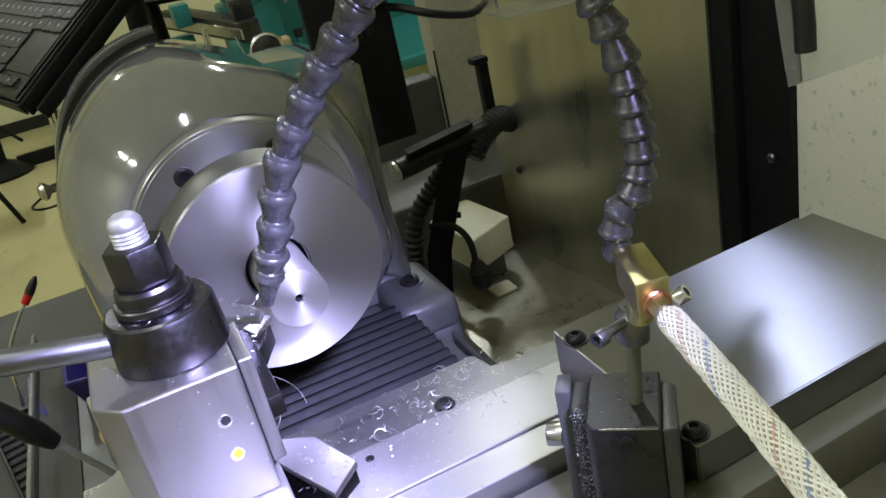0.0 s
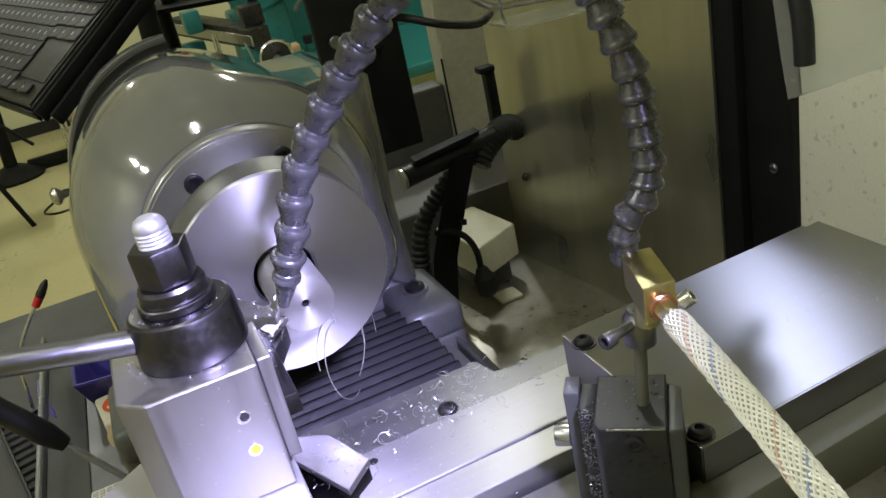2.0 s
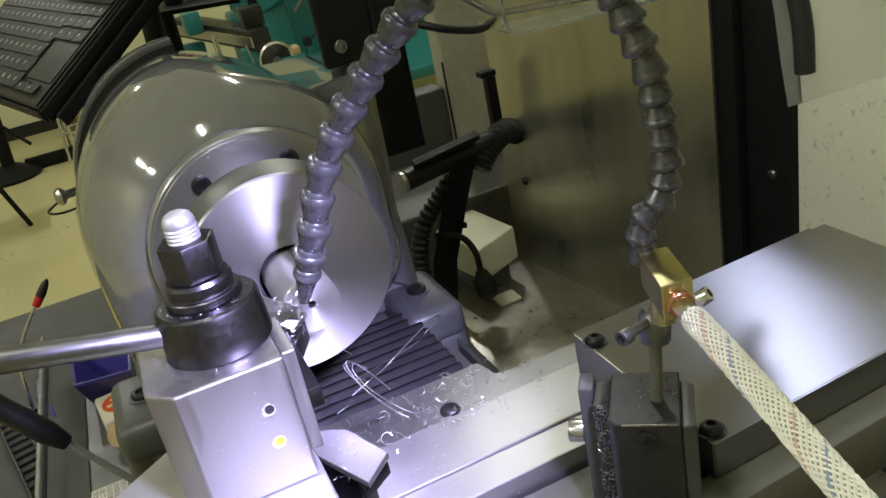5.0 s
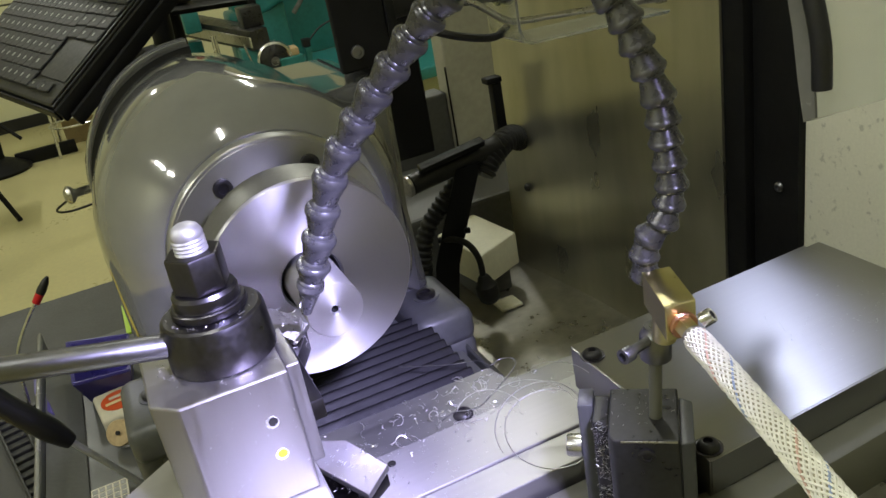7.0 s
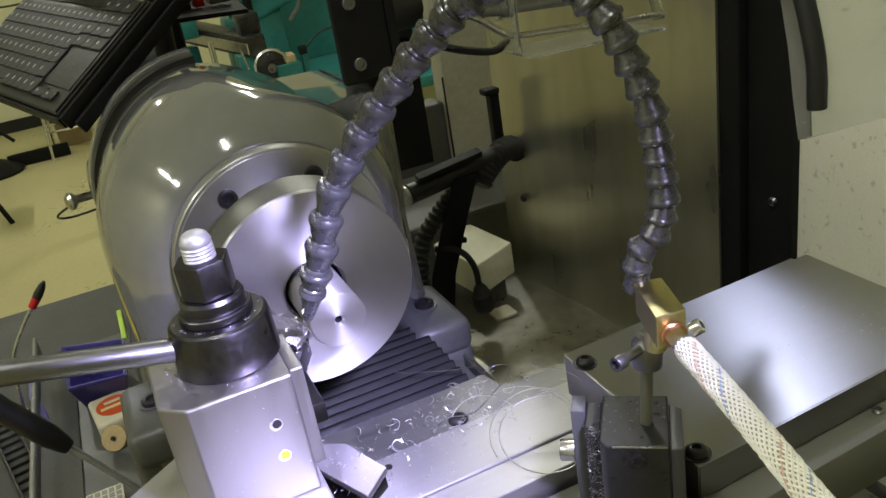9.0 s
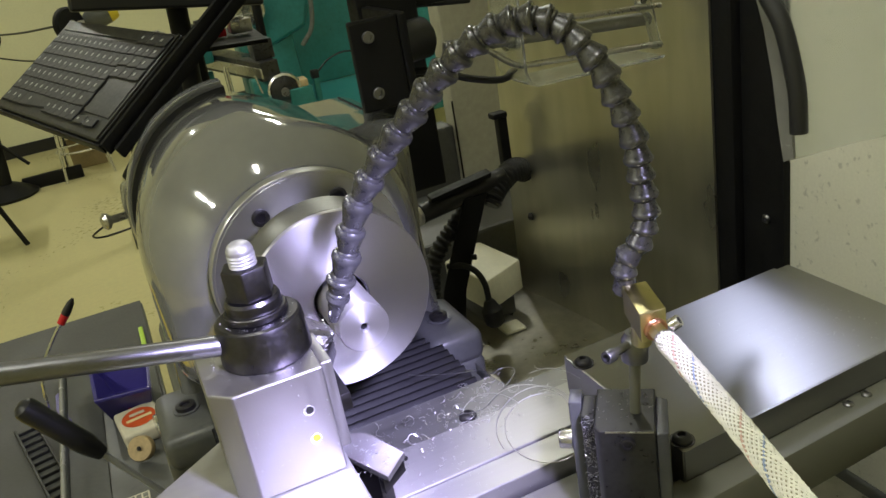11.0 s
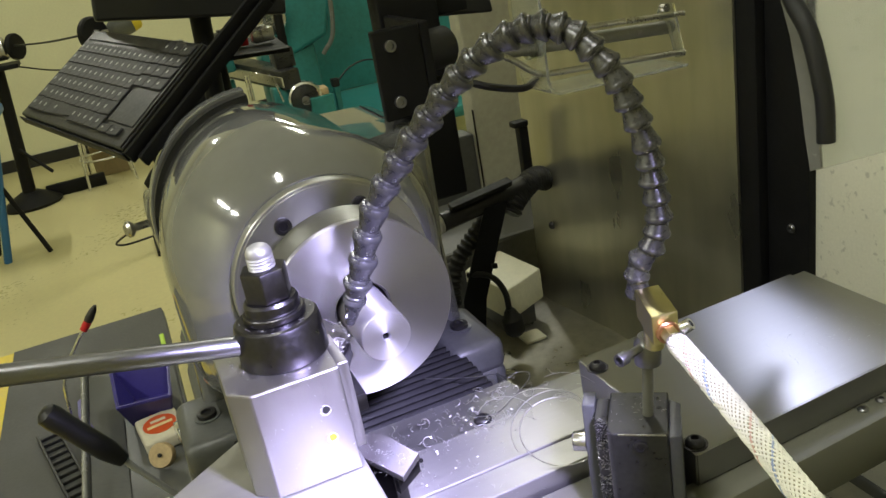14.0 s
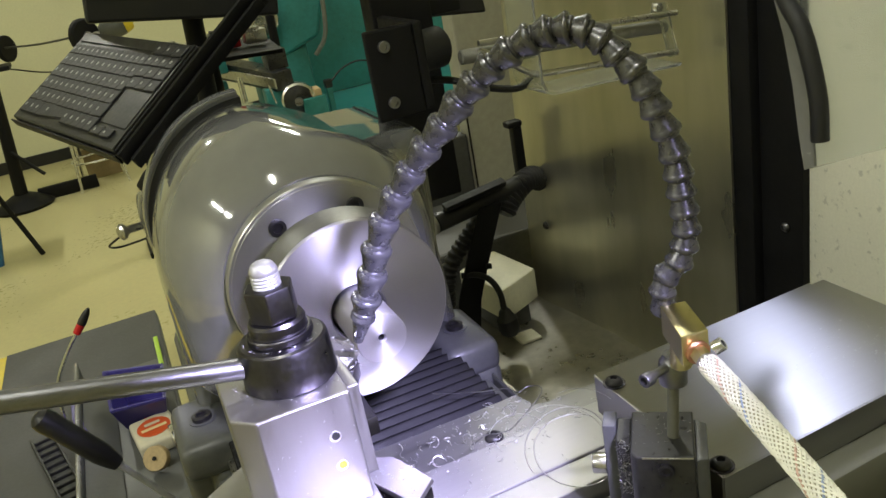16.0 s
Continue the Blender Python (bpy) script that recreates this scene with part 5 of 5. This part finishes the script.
def chips():
    rnd = random.Random(7)
    bm = B()
    for _ in range(260):
        x = min(max(rnd.gauss(0.110, 0.040), 0.02), 0.21)
        y = min(max(rnd.gauss(0.425, 0.022), 0.33), 0.466)
        flake(bm, (x, y, (1.0792 if y > 0.4205 else 1.0810) + rnd.random() * 0.0008), rnd, rnd.uniform(0.0005, 0.0016))
    for _ in range(90):
        y = rnd.uniform(0.33, 0.42)
        flake(bm, (rnd.uniform(0.055, 0.13), y, (1.0810 if y > 0.371 else 1.0795) + rnd.random() * 0.0008), rnd, rnd.uniform(0.0004, 0.0010))
    for _ in range(70):
        at = Vector((min(max(rnd.gauss(0.125, 0.035), 0.05), 0.205), rnd.uniform(0.408, 0.462), 1.083))
        r, a0, span = rnd.uniform(0.0010, 0.0042), rnd.uniform(0, 6.28), rnd.uniform(1.5, 5.5)
        lean = Euler((rnd.uniform(-0.9, 0.9), rnd.uniform(-0.9, 0.9), 0)).to_matrix()
        pts = [at + Vector((0, 0, r * 0.5)) + lean @ Vector((r * math.cos(a0 + span * i / 11), r * math.sin(a0 + span * i / 11), 0.0012 * i / 11)) for i in range(12)]
        tube(pts, rnd.uniform(0.00014, 0.00028), 4, bm=bm)
    s = solid("fine_chips", bm, CHIP, "fine bright steel chips scattered on the saddle", "chips", "stuff", at=(0.1, 0.42, 1.08))
    SADDLE.append(s)
    bm = B()
    for _ in range(40):
        a, r = rnd.uniform(2.2, 6.6), rnd.uniform(0.0255, 0.031)
        flake(bm, (-0.0115 + r * math.cos(a), 0.3441 + r * math.sin(a), 1.2304), rnd, rnd.uniform(0.0005, 0.0012))
    for _ in range(70):
        flake(bm, (rnd.uniform(0.008, 0.032), rnd.uniform(0.350, 0.392), rnd.uniform(1.2085, 1.2145) + 0.018 * max(0, (0.02 - abs(rnd.random() * 0.02)) / 0.02) * (rnd.random() < 0.5)), rnd, rnd.uniform(0.0006, 0.0018))
    for _ in range(26):
        a = rnd.uniform(3.0, 6.3)
        flake(bm, (-0.0115 + 0.0195 * math.cos(a), 0.3441 + 0.0195 * math.sin(a), 1.2538), rnd, rnd.uniform(0.0004, 0.0010))
    for _ in range(26):
        flake(bm, (rnd.uniform(-0.035, 0.008), rnd.uniform(0.3083, 0.3088), rnd.uniform(1.18, 1.228)), rnd, rnd.uniform(0.0003, 0.0007))
    for _ in range(60):
        flake(bm, (rnd.uniform(0.016, 0.044), rnd.uniform(0.318, 0.352), 1.1482), rnd, rnd.uniform(0.0004, 0.0011))
    s = solid("tool_chips", bm, CHIP, "small curled steel chips clinging to the tool post", "chips", "stuff", at=(0, 0.34, 1.2))
    SLIDE.append(s)
    bm = B()
    for _ in range(260):
        k = rnd.random()
        v = rnd.uniform(0.0, 0.007)
        u = rnd.uniform(-0.0088, 0.0)
        front = 0.0195 - 0.006 * (u + 0.0088) / 0.0088
        p = Vector((0.1413, 0.2717, 0)) + Vector((0.801, -0.599, 0)) * u + Vector((0.599, 0.801, 0)) * (front - 0.0004 - 0.1 * v)
        flake(bm, (p.x, p.y, 1.079 + 0.071 * k), rnd, rnd.uniform(0.0005, 0.0013))
    for _ in range(40):
        flake(bm, (rnd.uniform(0.150, 0.185), rnd.uniform(0.268, 0.30), 1.1527), rnd, rnd.uniform(0.0003, 0.0008))
    s = solid("block_chips", bm, CHIP, "crust of fine chips on the dark block", "chips", "stuff", at=(0.14, 0.28, 1.12))
    SLIDE.append(s)
    bm = B()
    for _ in range(120):
        flake(bm, (rnd.uniform(0.30, 0.39), rnd.gauss(0.315, 0.02), 1.1201), rnd, rnd.uniform(0.0003, 0.0007))
    s = solid("cover_chips", bm, CHIP, "fine chip dust on the stainless cover", "chips", "stuff", at=(0.33, 0.32, 1.12))
    SLIDE.append(s)


def swarf():
    """Two long curls; each is rigid and is thrown off by the cut, then rests on the saddle."""
    at = Vector((0.146, 0.347, 1.0785))
    c = thing("swarf_curl", at, "long shiny coil of steel swarf", "swarf")
    face = Vector((-0.20, -0.50, 0.84)).normalized()           # the loops lean towards the front
    side = Vector((0, 0, 1)).cross(face).normalized()
    rise = face.cross(side)
    for k, (r, du, dv, a0, span, thick) in enumerate(((0.0285, 0.0, 0.0, -0.5, 4.1, 0.00042), (0.0265, 0.004, -0.003, 0.9, 4.6, 0.00036), (0.031, -0.006, 0.001, 0.2, 2.1, 0.00026), (0.024, -0.030, 0.004, 0.6, 2.0, 0.00028), (0.034, 0.012, 0.004, 0.4, 1.5, 0.00022))):
        pts = []
        for i in range(50):
            a = a0 + span * i / 49
            rr = r * (1 + 0.04 * math.sin(2.3 * a + k))
            q = at + side * (du + rr * math.cos(a)) + rise * (0.0285 + dv + rr * math.sin(a)) + face * (0.0012 * math.sin(a * 1.7 + k) + 0.0008 * k)
            q.z = max(q.z, 1.0813 if q.y > 0.369 else 1.0796)
            pts.append(q)
        part("strand", tube(pts, thick, 5), CHIP, c)
    s_at = Vector((0.105, 0.425, 1.20))
    w = thing("swarf_string", s_at, "thin wavy string of steel swarf", "swarf")
    raw = [(0.068, 0.4235, 1.2065), (0.0815, 0.424, 1.2053), (0.0894, 0.424, 1.2115), (0.0982, 0.425, 1.2155), (0.115, 0.427, 1.2115), (0.1387, 0.429, 1.2027), (0.1484, 0.427, 1.1899), (0.1442, 0.425, 1.179), (0.1356, 0.424, 1.1784), (0.1356, 0.422, 1.1624), (0.1218, 0.423, 1.1527), (0.1097, 0.425, 1.1448), (0.0964, 0.427, 1.1339), (0.089, 0.428, 1.1255)]
    part("strand", tube(spline(raw, 110), 0.00045, 5), STRAND, w)
    part("loose_end", tube(spline([(0.056, 0.42, 1.188), (0.064, 0.42, 1.190), (0.068, 0.421, 1.196)], 16), 0.0004, 5), STRAND, w)
    return c, w


# ---- far part of the workshop ----
def teal_lathe():
    b = thing("lathe_cabinet", (0.6, 2.6, 0), "teal painted lathe cabinet with chip tray", "cabinet")
    part("cabinet_body", box((0.10, 2.36, 0.0), (1.3, 2.95, 0.84), 0.01), WALLPAINT, b, "pale cabinet body")
    part("tray", box((0.05, 2.28, 0.841), (1.35, 3.0, 0.875), 0.006), TEAL, b, "teal chip tray")
    part("front_shelf", box((0.30, 2.12, 0.848), (0.72, 2.279, 0.87), 0.004), CARD, b, "worn wooden shelf edge")
    part("back_splash", box((0.45, 2.955, 0.876), (1.35, 2.97, 1.6), 0.004), TEAL, b, "teal sheet splash back")
    l = thing("toolroom_lathe", (0.45, 2.55, 0.876), "small teal lathe with steel chuck and handwheel", "lathe")
    # the bed runs away from the viewer to the left
    part("bed", prism([(0.395, 2.40, 1.02), (0.455, 2.42, 1.02), (0.30, 2.86, 1.06), (0.235, 2.84, 1.06)], (0, 0, 0.055), 0.004), DARKBLOCK, l, "dark steel bed")
    part("bed_edge", prism([(0.392, 2.398, 1.03), (0.397, 2.392, 1.03), (0.237, 2.83, 1.07), (0.232, 2.835, 1.07)], (0, 0, 0.03), 0.001), STEEL, l)
    for x, y in ((0.41, 2.45), (0.27, 2.82)):
        part("bed_leg", box((x - 0.045, y - 0.03, 0.8755), (x + 0.045, y + 0.03, 1.03), 0.008), TEAL, l)
    hw = part("handwheel", rev([(0.0, 0.0), (0.012, 0.0), (0.014, 0.016), (0.030, 0.010), (0.040, 0.004), (0.046, 0.0), (0.050, 0.006), (0.048, 0.016), (0.040, 0.020), (0.014, 0.026), (0.0, 0.026)], along((0.455, 2.415, 0.985), (0.445, 2.37, 0.984)), 40), DARKBLOCK, l, "dark handwheel with bright rim")
    part("rim", rev([(0.041, 0.002), (0.047, -0.003), (0.052, 0.004), (0.050, 0.020), (0.044, 0.024), (0.041, 0.018), (0.041, 0.002)], along((0.455, 2.415, 0.985), (0.445, 2.37, 0.984)), 40), BRIGHT, hw, "bright wheel rim")
    part("hub", rod((0.4468, 2.377, 0.9842), (0.443, 2.36, 0.984), 0.012), STEEL, hw)
    part("slide_block", box((0.395, 2.44, 1.077), (0.455, 2.52, 1.135), 0.004), DARKBLOCK, l, "dark tool slide")
    part("head_body", prism([(0.44, 2.70, 1.05), (0.62, 2.66, 1.12), (0.66, 2.66, 1.24), (0.55, 2.70, 1.36), (0.43, 2.72, 1.33), (0.38, 2.72, 1.2)], (0.02, 0.12, 0), 0.012), TEAL, l, "teal headstock")
    part("pedestal", box((0.40, 2.69, 0.8755), (0.58, 2.80, 1.10), 0.01), TEAL, l)
    ch = part("chuck", rev([(0.016, 0), (0.050, 0), (0.055, 0.004), (0.055, 0.030), (0.048, 0.034), (0.016, 0.034), (0.014, 0.01), (0.016, 0)], along((0.455, 2.69, 1.205), (0.438, 2.64, 1.200)), 36), BRIGHT, l, "bright chuck ring")
    for i in range(3):
        a = radians(40 + 120 * i)
        part("jaw", box((-0.008, -0.010, 0), (0.008, 0.014, 0.018), 0.002, along((0.444, 2.655, 1.202), (0.427, 2.605, 1.197)) @ Matrix.Rotation(a, 4, "Z") @ Matrix.Translation((0, 0.032, 0))), STEEL, ch)
    part("post", rod((0.462, 2.60, 1.11), (0.470, 2.60, 1.36), 0.014), BLACK_PAINT, l, "black post")
    part("tailstock", box((0.255, 2.62, 1.075), (0.305, 2.70, 1.14), 0.006), TEAL, l)
    part("rod_end", rod((0.300, 2.41, 1.00), (0.300, 2.41, 1.085), 0.008), BRIGHT, l, "bright rod end")
    part("lever", rod((0.385, 2.40, 0.99), (0.375, 2.40, 1.045), 0.003), BRIGHT, l)
    part("brass_plate", prism([(0.475, 2.39, 0.985), (0.520, 2.38, 0.985), (0.525, 2.44, 0.985), (0.480, 2.46, 0.985)], (0, 0, 0.02), 0.002), WOOD, l, "wooden block")
    part("base_block", box((0.46, 2.38, 0.8755), (0.53, 2.47, 0.9845), 0.004), TEAL, l)
    part("drain_hose", tube(spline([(0.640, 2.62, 1.42), (0.650, 2.64, 1.25), (0.640, 2.66, 1.12), (0.60, 2.68, 1.06)], 30), 0.008, 8), SMOKED, l, "grey hose")
    part("plug", box((0.555, 2.46, 0.985), (0.578, 2.485, 1.01), 0.003), BLACK_PLASTIC, l, "black plug")
    part("plug_prop", box((0.558, 2.463, 0.8755), (0.575, 2.482, 0.9848), 0.002), TEAL, l)
    part("plug_cable", tube(spline([(0.575, 2.47, 1.0), (0.62, 2.46, 1.035), (0.68, 2.45, 1.045), (0.76, 2.5, 1.0), (0.8, 2.6, 0.88)], 40), 0.003, 6), BLACK_PLASTIC, l, "black cable")
    mot = thing("belt_motor", (0.27, 2.58, 0.876), "black motor with ribbed belt guard", "motor")
    part("body", rod((0.10, 2.50, 1.03), (0.20, 2.55, 1.03), 0.055, edge=0.01), BLACK_PAINT, mot)
    part("bracket", box((0.09, 2.46, 0.8755), (0.20, 2.58, 0.985), 0.006), BLACK_PAINT, mot)


def far_things():
    st = thing("steel_stool", (-0.25, 6.3, 0), "chromed steel stool with a brown carton below", "stool")
    part("seat", rev([(0, 0), (0.16, 0), (0.17, 0.012), (0.165, 0.03), (0, 0.035)], pose(-0.25, 6.35, 0.60), 36), STOOLWOOD, st, "worn round seat")
    for x, y in ((-0.42, 6.22), (-0.09, 6.22), (-0.40, 6.50), (-0.11, 6.50)):
        part("leg", rod((x, y, 0.0), (-0.25 + (x + 0.25) * 0.72, 6.35 + (y - 6.35) * 0.72, 0.60), 0.011), BRIGHT, st, "chromed leg")
    for z, k in ((0.20, 0.92), (0.38, 0.84)):
        part("ring", tube([(-0.25 + 0.195 * k * math.cos(a), 6.35 + 0.175 * k * math.sin(a), z) for a in (2 * math.pi * i / 32 for i in range(33))], 0.008, 8), BRIGHT, st, "chromed foot ring")
    c = thing("carton", (-0.25, 6.6, 0), "brown carton on the floor under the stool", "carton")
    part("carton_body", box((-0.36, 6.58, 0), (-0.10, 6.8, 0.24), 0.004), STOOLWOOD, c)
    part("flap", box((-0.36, 6.50, 0.241), (-0.10, 6.60, 0.246), 0.001), STOOLWOOD, c)
    g = thing("pedestal_grinder", (-0.74, 6.2, 0), "black pedestal stand with small grinder and round base", "grinder stand")
    part("base", rev([(0, 0), (0.19, 0), (0.20, 0.02), (0.12, 0.07), (0.06, 0.10), (0, 0.10)], pose(-0.80, 6.25, 0), 32), BLACK_PAINT, g)
    part("column", rod((-0.80, 6.25, 0.08), (-0.72, 6.25, 0.93), 0.045, 0.038), BLACK_PAINT, g)
    part("table", box((-0.83, 6.1, 0.93), (-0.58, 6.35, 0.96), 0.006), BLACK_PAINT, g)
    part("motor", rod((-0.80, 6.2, 1.06), (-0.62, 6.2, 1.06), 0.075, edge=0.012), STEEL, g, "grey motor")
    part("wheel", rod((-0.575, 6.15, 1.06), (-0.545, 6.13, 1.06), 0.085, edge=0.006), BLACK_PAINT, g, "black wheel")
    part("shaft", rod((-0.62, 6.19, 1.06), (-0.56, 6.15, 1.06), 0.012), STEEL, g)
    part("side_lever", rod((-0.76, 6.2, 0.40), (-0.60, 6.12, 0.22), 0.012), BLACK_PAINT, g)
    part("foot_rail", box((-0.70, 6.3, 0.0), (-0.30, 6.34, 0.09), 0.006), BLACK_PAINT, g)
    d = thing("wall_drill", (0.0, 4.5, 0), "grey and yellow drill on a wheel arbor, on a dark stand", "drill")
    part("wheel", rod((-0.085, 4.5, 1.146), (-0.06, 4.47, 1.146), 0.085, edge=0.008), BLACK_PAINT, d, "black wheel")
    part("hub", rod((-0.0605, 4.471, 1.146), (-0.053, 4.462, 1.146), 0.02), STEEL, d)
    part("arbor", rod((-0.085, 4.5, 1.146), (0.0, 4.5, 1.146), 0.010), STEEL, d)
    part("body", rev([(0, 0), (0.025, 0), (0.05, 0.03), (0.055, 0.08), (0.05, 0.12), (0, 0.12)], along((0.0, 4.5, 1.146), (0.12, 4.5, 1.168)), 20), PAINT_DULL, d, "grey body")
    part("tail", rod((0.108, 4.5, 1.166), (0.16, 4.5, 1.176), 0.05, 0.042, edge=0.01), YELLOW, d, "yellow rear housing")
    part("stand", rod((0.05, 4.5, 0.0), (0.05, 4.5, 1.10), 0.03), BLACK_PAINT, d)
    part("foot", box((-0.1, 4.35, 0), (0.2, 4.65, 0.03), 0.005), BLACK_PAINT, d)
    for n, a, bb, sag in (("upper", (-0.56, 6.1, 1.07), (-0.09, 4.52, 1.15), 0.01), ("lower", (-0.62, 6.2, 0.94), (-0.1, 6.9, 0.80), 0.05)):
        w = thing("hanging_wire", a, "thin dark wire strung across the wall", "wire")
        mid = (Vector(a) + Vector(bb)) / 2 - Vector((0, 0, sag))
        part("strand", tube(spline([a, mid, bb], 24), 0.006, 6), BLACK_PLASTIC, w)
    f = thing("blue_stand", (-0.8, 5.0, 0), "blue and black folding steel stand", "stand")
    part("blue_leg", rod((-0.699, 5.0, 0.80), (-0.885, 5.0, 0.0), 0.022), BLUESTEEL, f, "blue steel leg")
    part("black_leg", rod((-0.86, 5.0, 0.70), (-0.655, 5.0, 0.0), 0.014), BLACK_PAINT, f, "black leg")
    part("back_leg", rod((-0.95, 5.2, 0.0), (-0.72, 5.1, 0.80), 0.014), BLACK_PAINT, f, "black leg")
    part("top", box((-1.05, 4.95, 0.79), (-0.66, 5.3, 0.83), 0.006), BLUESTEEL, f)
    m = thing("floor_casting", (0.08, 5.6, 0), "dark iron casting on the floor", "casting")
    part("casting", rev([(0, 0), (0.15, 0), (0.16, 0.03), (0.10, 0.10), (0.04, 0.14), (0, 0.14)], pose(0.10, 5.9, 0), 24), BLACK_PAINT, m)
    part("handle", rod((0.10, 5.9, 0.13), (0.22, 5.85, 0.22), 0.02), BLACK_PAINT, m)


# ---- what moves ----
FEED_Z = [(0.0, 0.0), (6.4, 0.0), (7.0, 0.0020), (8.0, 0.0045), (10.3, 0.0118), (11.5, 0.0172), (12.5, 0.0213), (13.5, 0.0247), (14.1, 0.0265), (14.3, 0.0198), (14.5, 0.0075), (14.75, -0.0008), (15.0, -0.0020), (16.0, 0.0002)]
FEED_X = [(0.0, 0.0), (0.5, 0.0014), (1.5, 0.0038), (2.5, 0.0063), (3.5, 0.0087), (4.2, 0.0104), (5.4, 0.0132), (5.7, 0.0130), (6.1, 0.0040), (6.3, 0.0010), (6.5, 0.0002), (7.0, 0.0), (16.0, 0.0)]


def feed(rows, t):
    for (a, va), (b, vb) in zip(rows, rows[1:]):
        if t <= b:
            return va + (vb - va) * (t - a) / (b - a)
    return rows[-1][1]


TIMES = sorted({t for t, _ in FEED_Z} | {t for t, _ in FEED_X} | {0.5 * k for k in range(33)})


def motions(pleats, curl, string):
    for ob in SADDLE:
        walk(ob, [(t, Matrix.Translation(ORIGIN[ob] + Vector((0, feed(FEED_Z, t), 0)))) for t in TIMES])
    for ob in SLIDE:
        walk(ob, [(t, Matrix.Translation(ORIGIN[ob] + Vector((feed(FEED_X, t), feed(FEED_Z, t), 0)))) for t in TIMES])
    for k, ob in enumerate(pleats):
        share = 1 - k / (len(pleats) - 0.5)
        walk(ob, [(t, Matrix.Translation((0, feed(FEED_Z, t) * share, 0))) for t in TIMES])
    for ob in SPIN:
        walk(ob, [(0.1 * k, Matrix.Translation(ORIGIN[ob]) @ pose(0, 0, 0, 0, 75.0 * k, 0)) for k in range(161)])
    # the curl is thrown from the tool to the saddle, and then rides on it
    base = ORIGIN[curl]
    rows = [(0.0, pose(-0.012, 0.425, 1.110, 70, 0, 0)), (1.2, pose(-0.010, 0.425, 1.110, 70, 0, 0)), (1.5, pose(0.040, 0.430, 1.128, 80, 0, 30)), (2.0, pose(0.062, 0.430, 1.118, 60, 20, 60)),
            (2.5, pose(0.085, 0.425, 1.108, 45, 10, 100)), (3.5, pose(0.082, 0.430, 1.104, 40, -10, 140)), (4.2, pose(0.086, 0.430, 1.102, 35, 0, 170)), (5.4, pose(0.11, 0.40, 1.095, 15, 0, 60)), (6.3, Matrix.Translation(base + Vector((-0.014, 0.032, 0.003)))), (6.6, Matrix.Translation(base + Vector((-0.008, 0.015, 0.003))))]
    walk(curl, rows + [(t, Matrix.Translation(base + Vector((0, feed(FEED_Z, t), 0)))) for t in TIMES if t > 6.8])
    rows = [(0.0, pose(-0.020, 0.395, 1.165, 0, 80, 90)), (2.2, pose(-0.018, 0.395, 1.165, 0, 80, 80)), (2.6, pose(0.055, 0.43, 1.18, 0, 40, 0)), (3.0, pose(0.095, 0.425, 1.195, 0, 12, 0)), (3.5, pose(0.105, 0.425, 1.20, 0, 0, 0)),
            (4.0, pose(0.100, 0.425, 1.195, 5, -8, 0)), (4.2, pose(0.098, 0.425, 1.19, 10, -12, 0)), (5.0, pose(0.10, 0.435, 1.13, 55, -14, 10)), (6.3, pose(0.142, 0.440, 1.0835, 86, 0, 12))]
    walk(string, rows + [(t, pose(0.142, 0.440 + feed(FEED_Z, t), 1.0835, 86, 0, 12)) for t in TIMES if t > 6.35])


room()
bed()
headstock()
spindle()
bellows_thing, pleats = bellows()
saddle()
slide()
tool_post()
stand()
coolant_hose()
splash()
far_base_stand_in()
wiring()
bracket_and_guard()
bench()
keyboard()
teal_lathe()
far_things()
chips()
curl_thing, string_thing = swarf()
motions(pleats, curl_thing, string_thing)
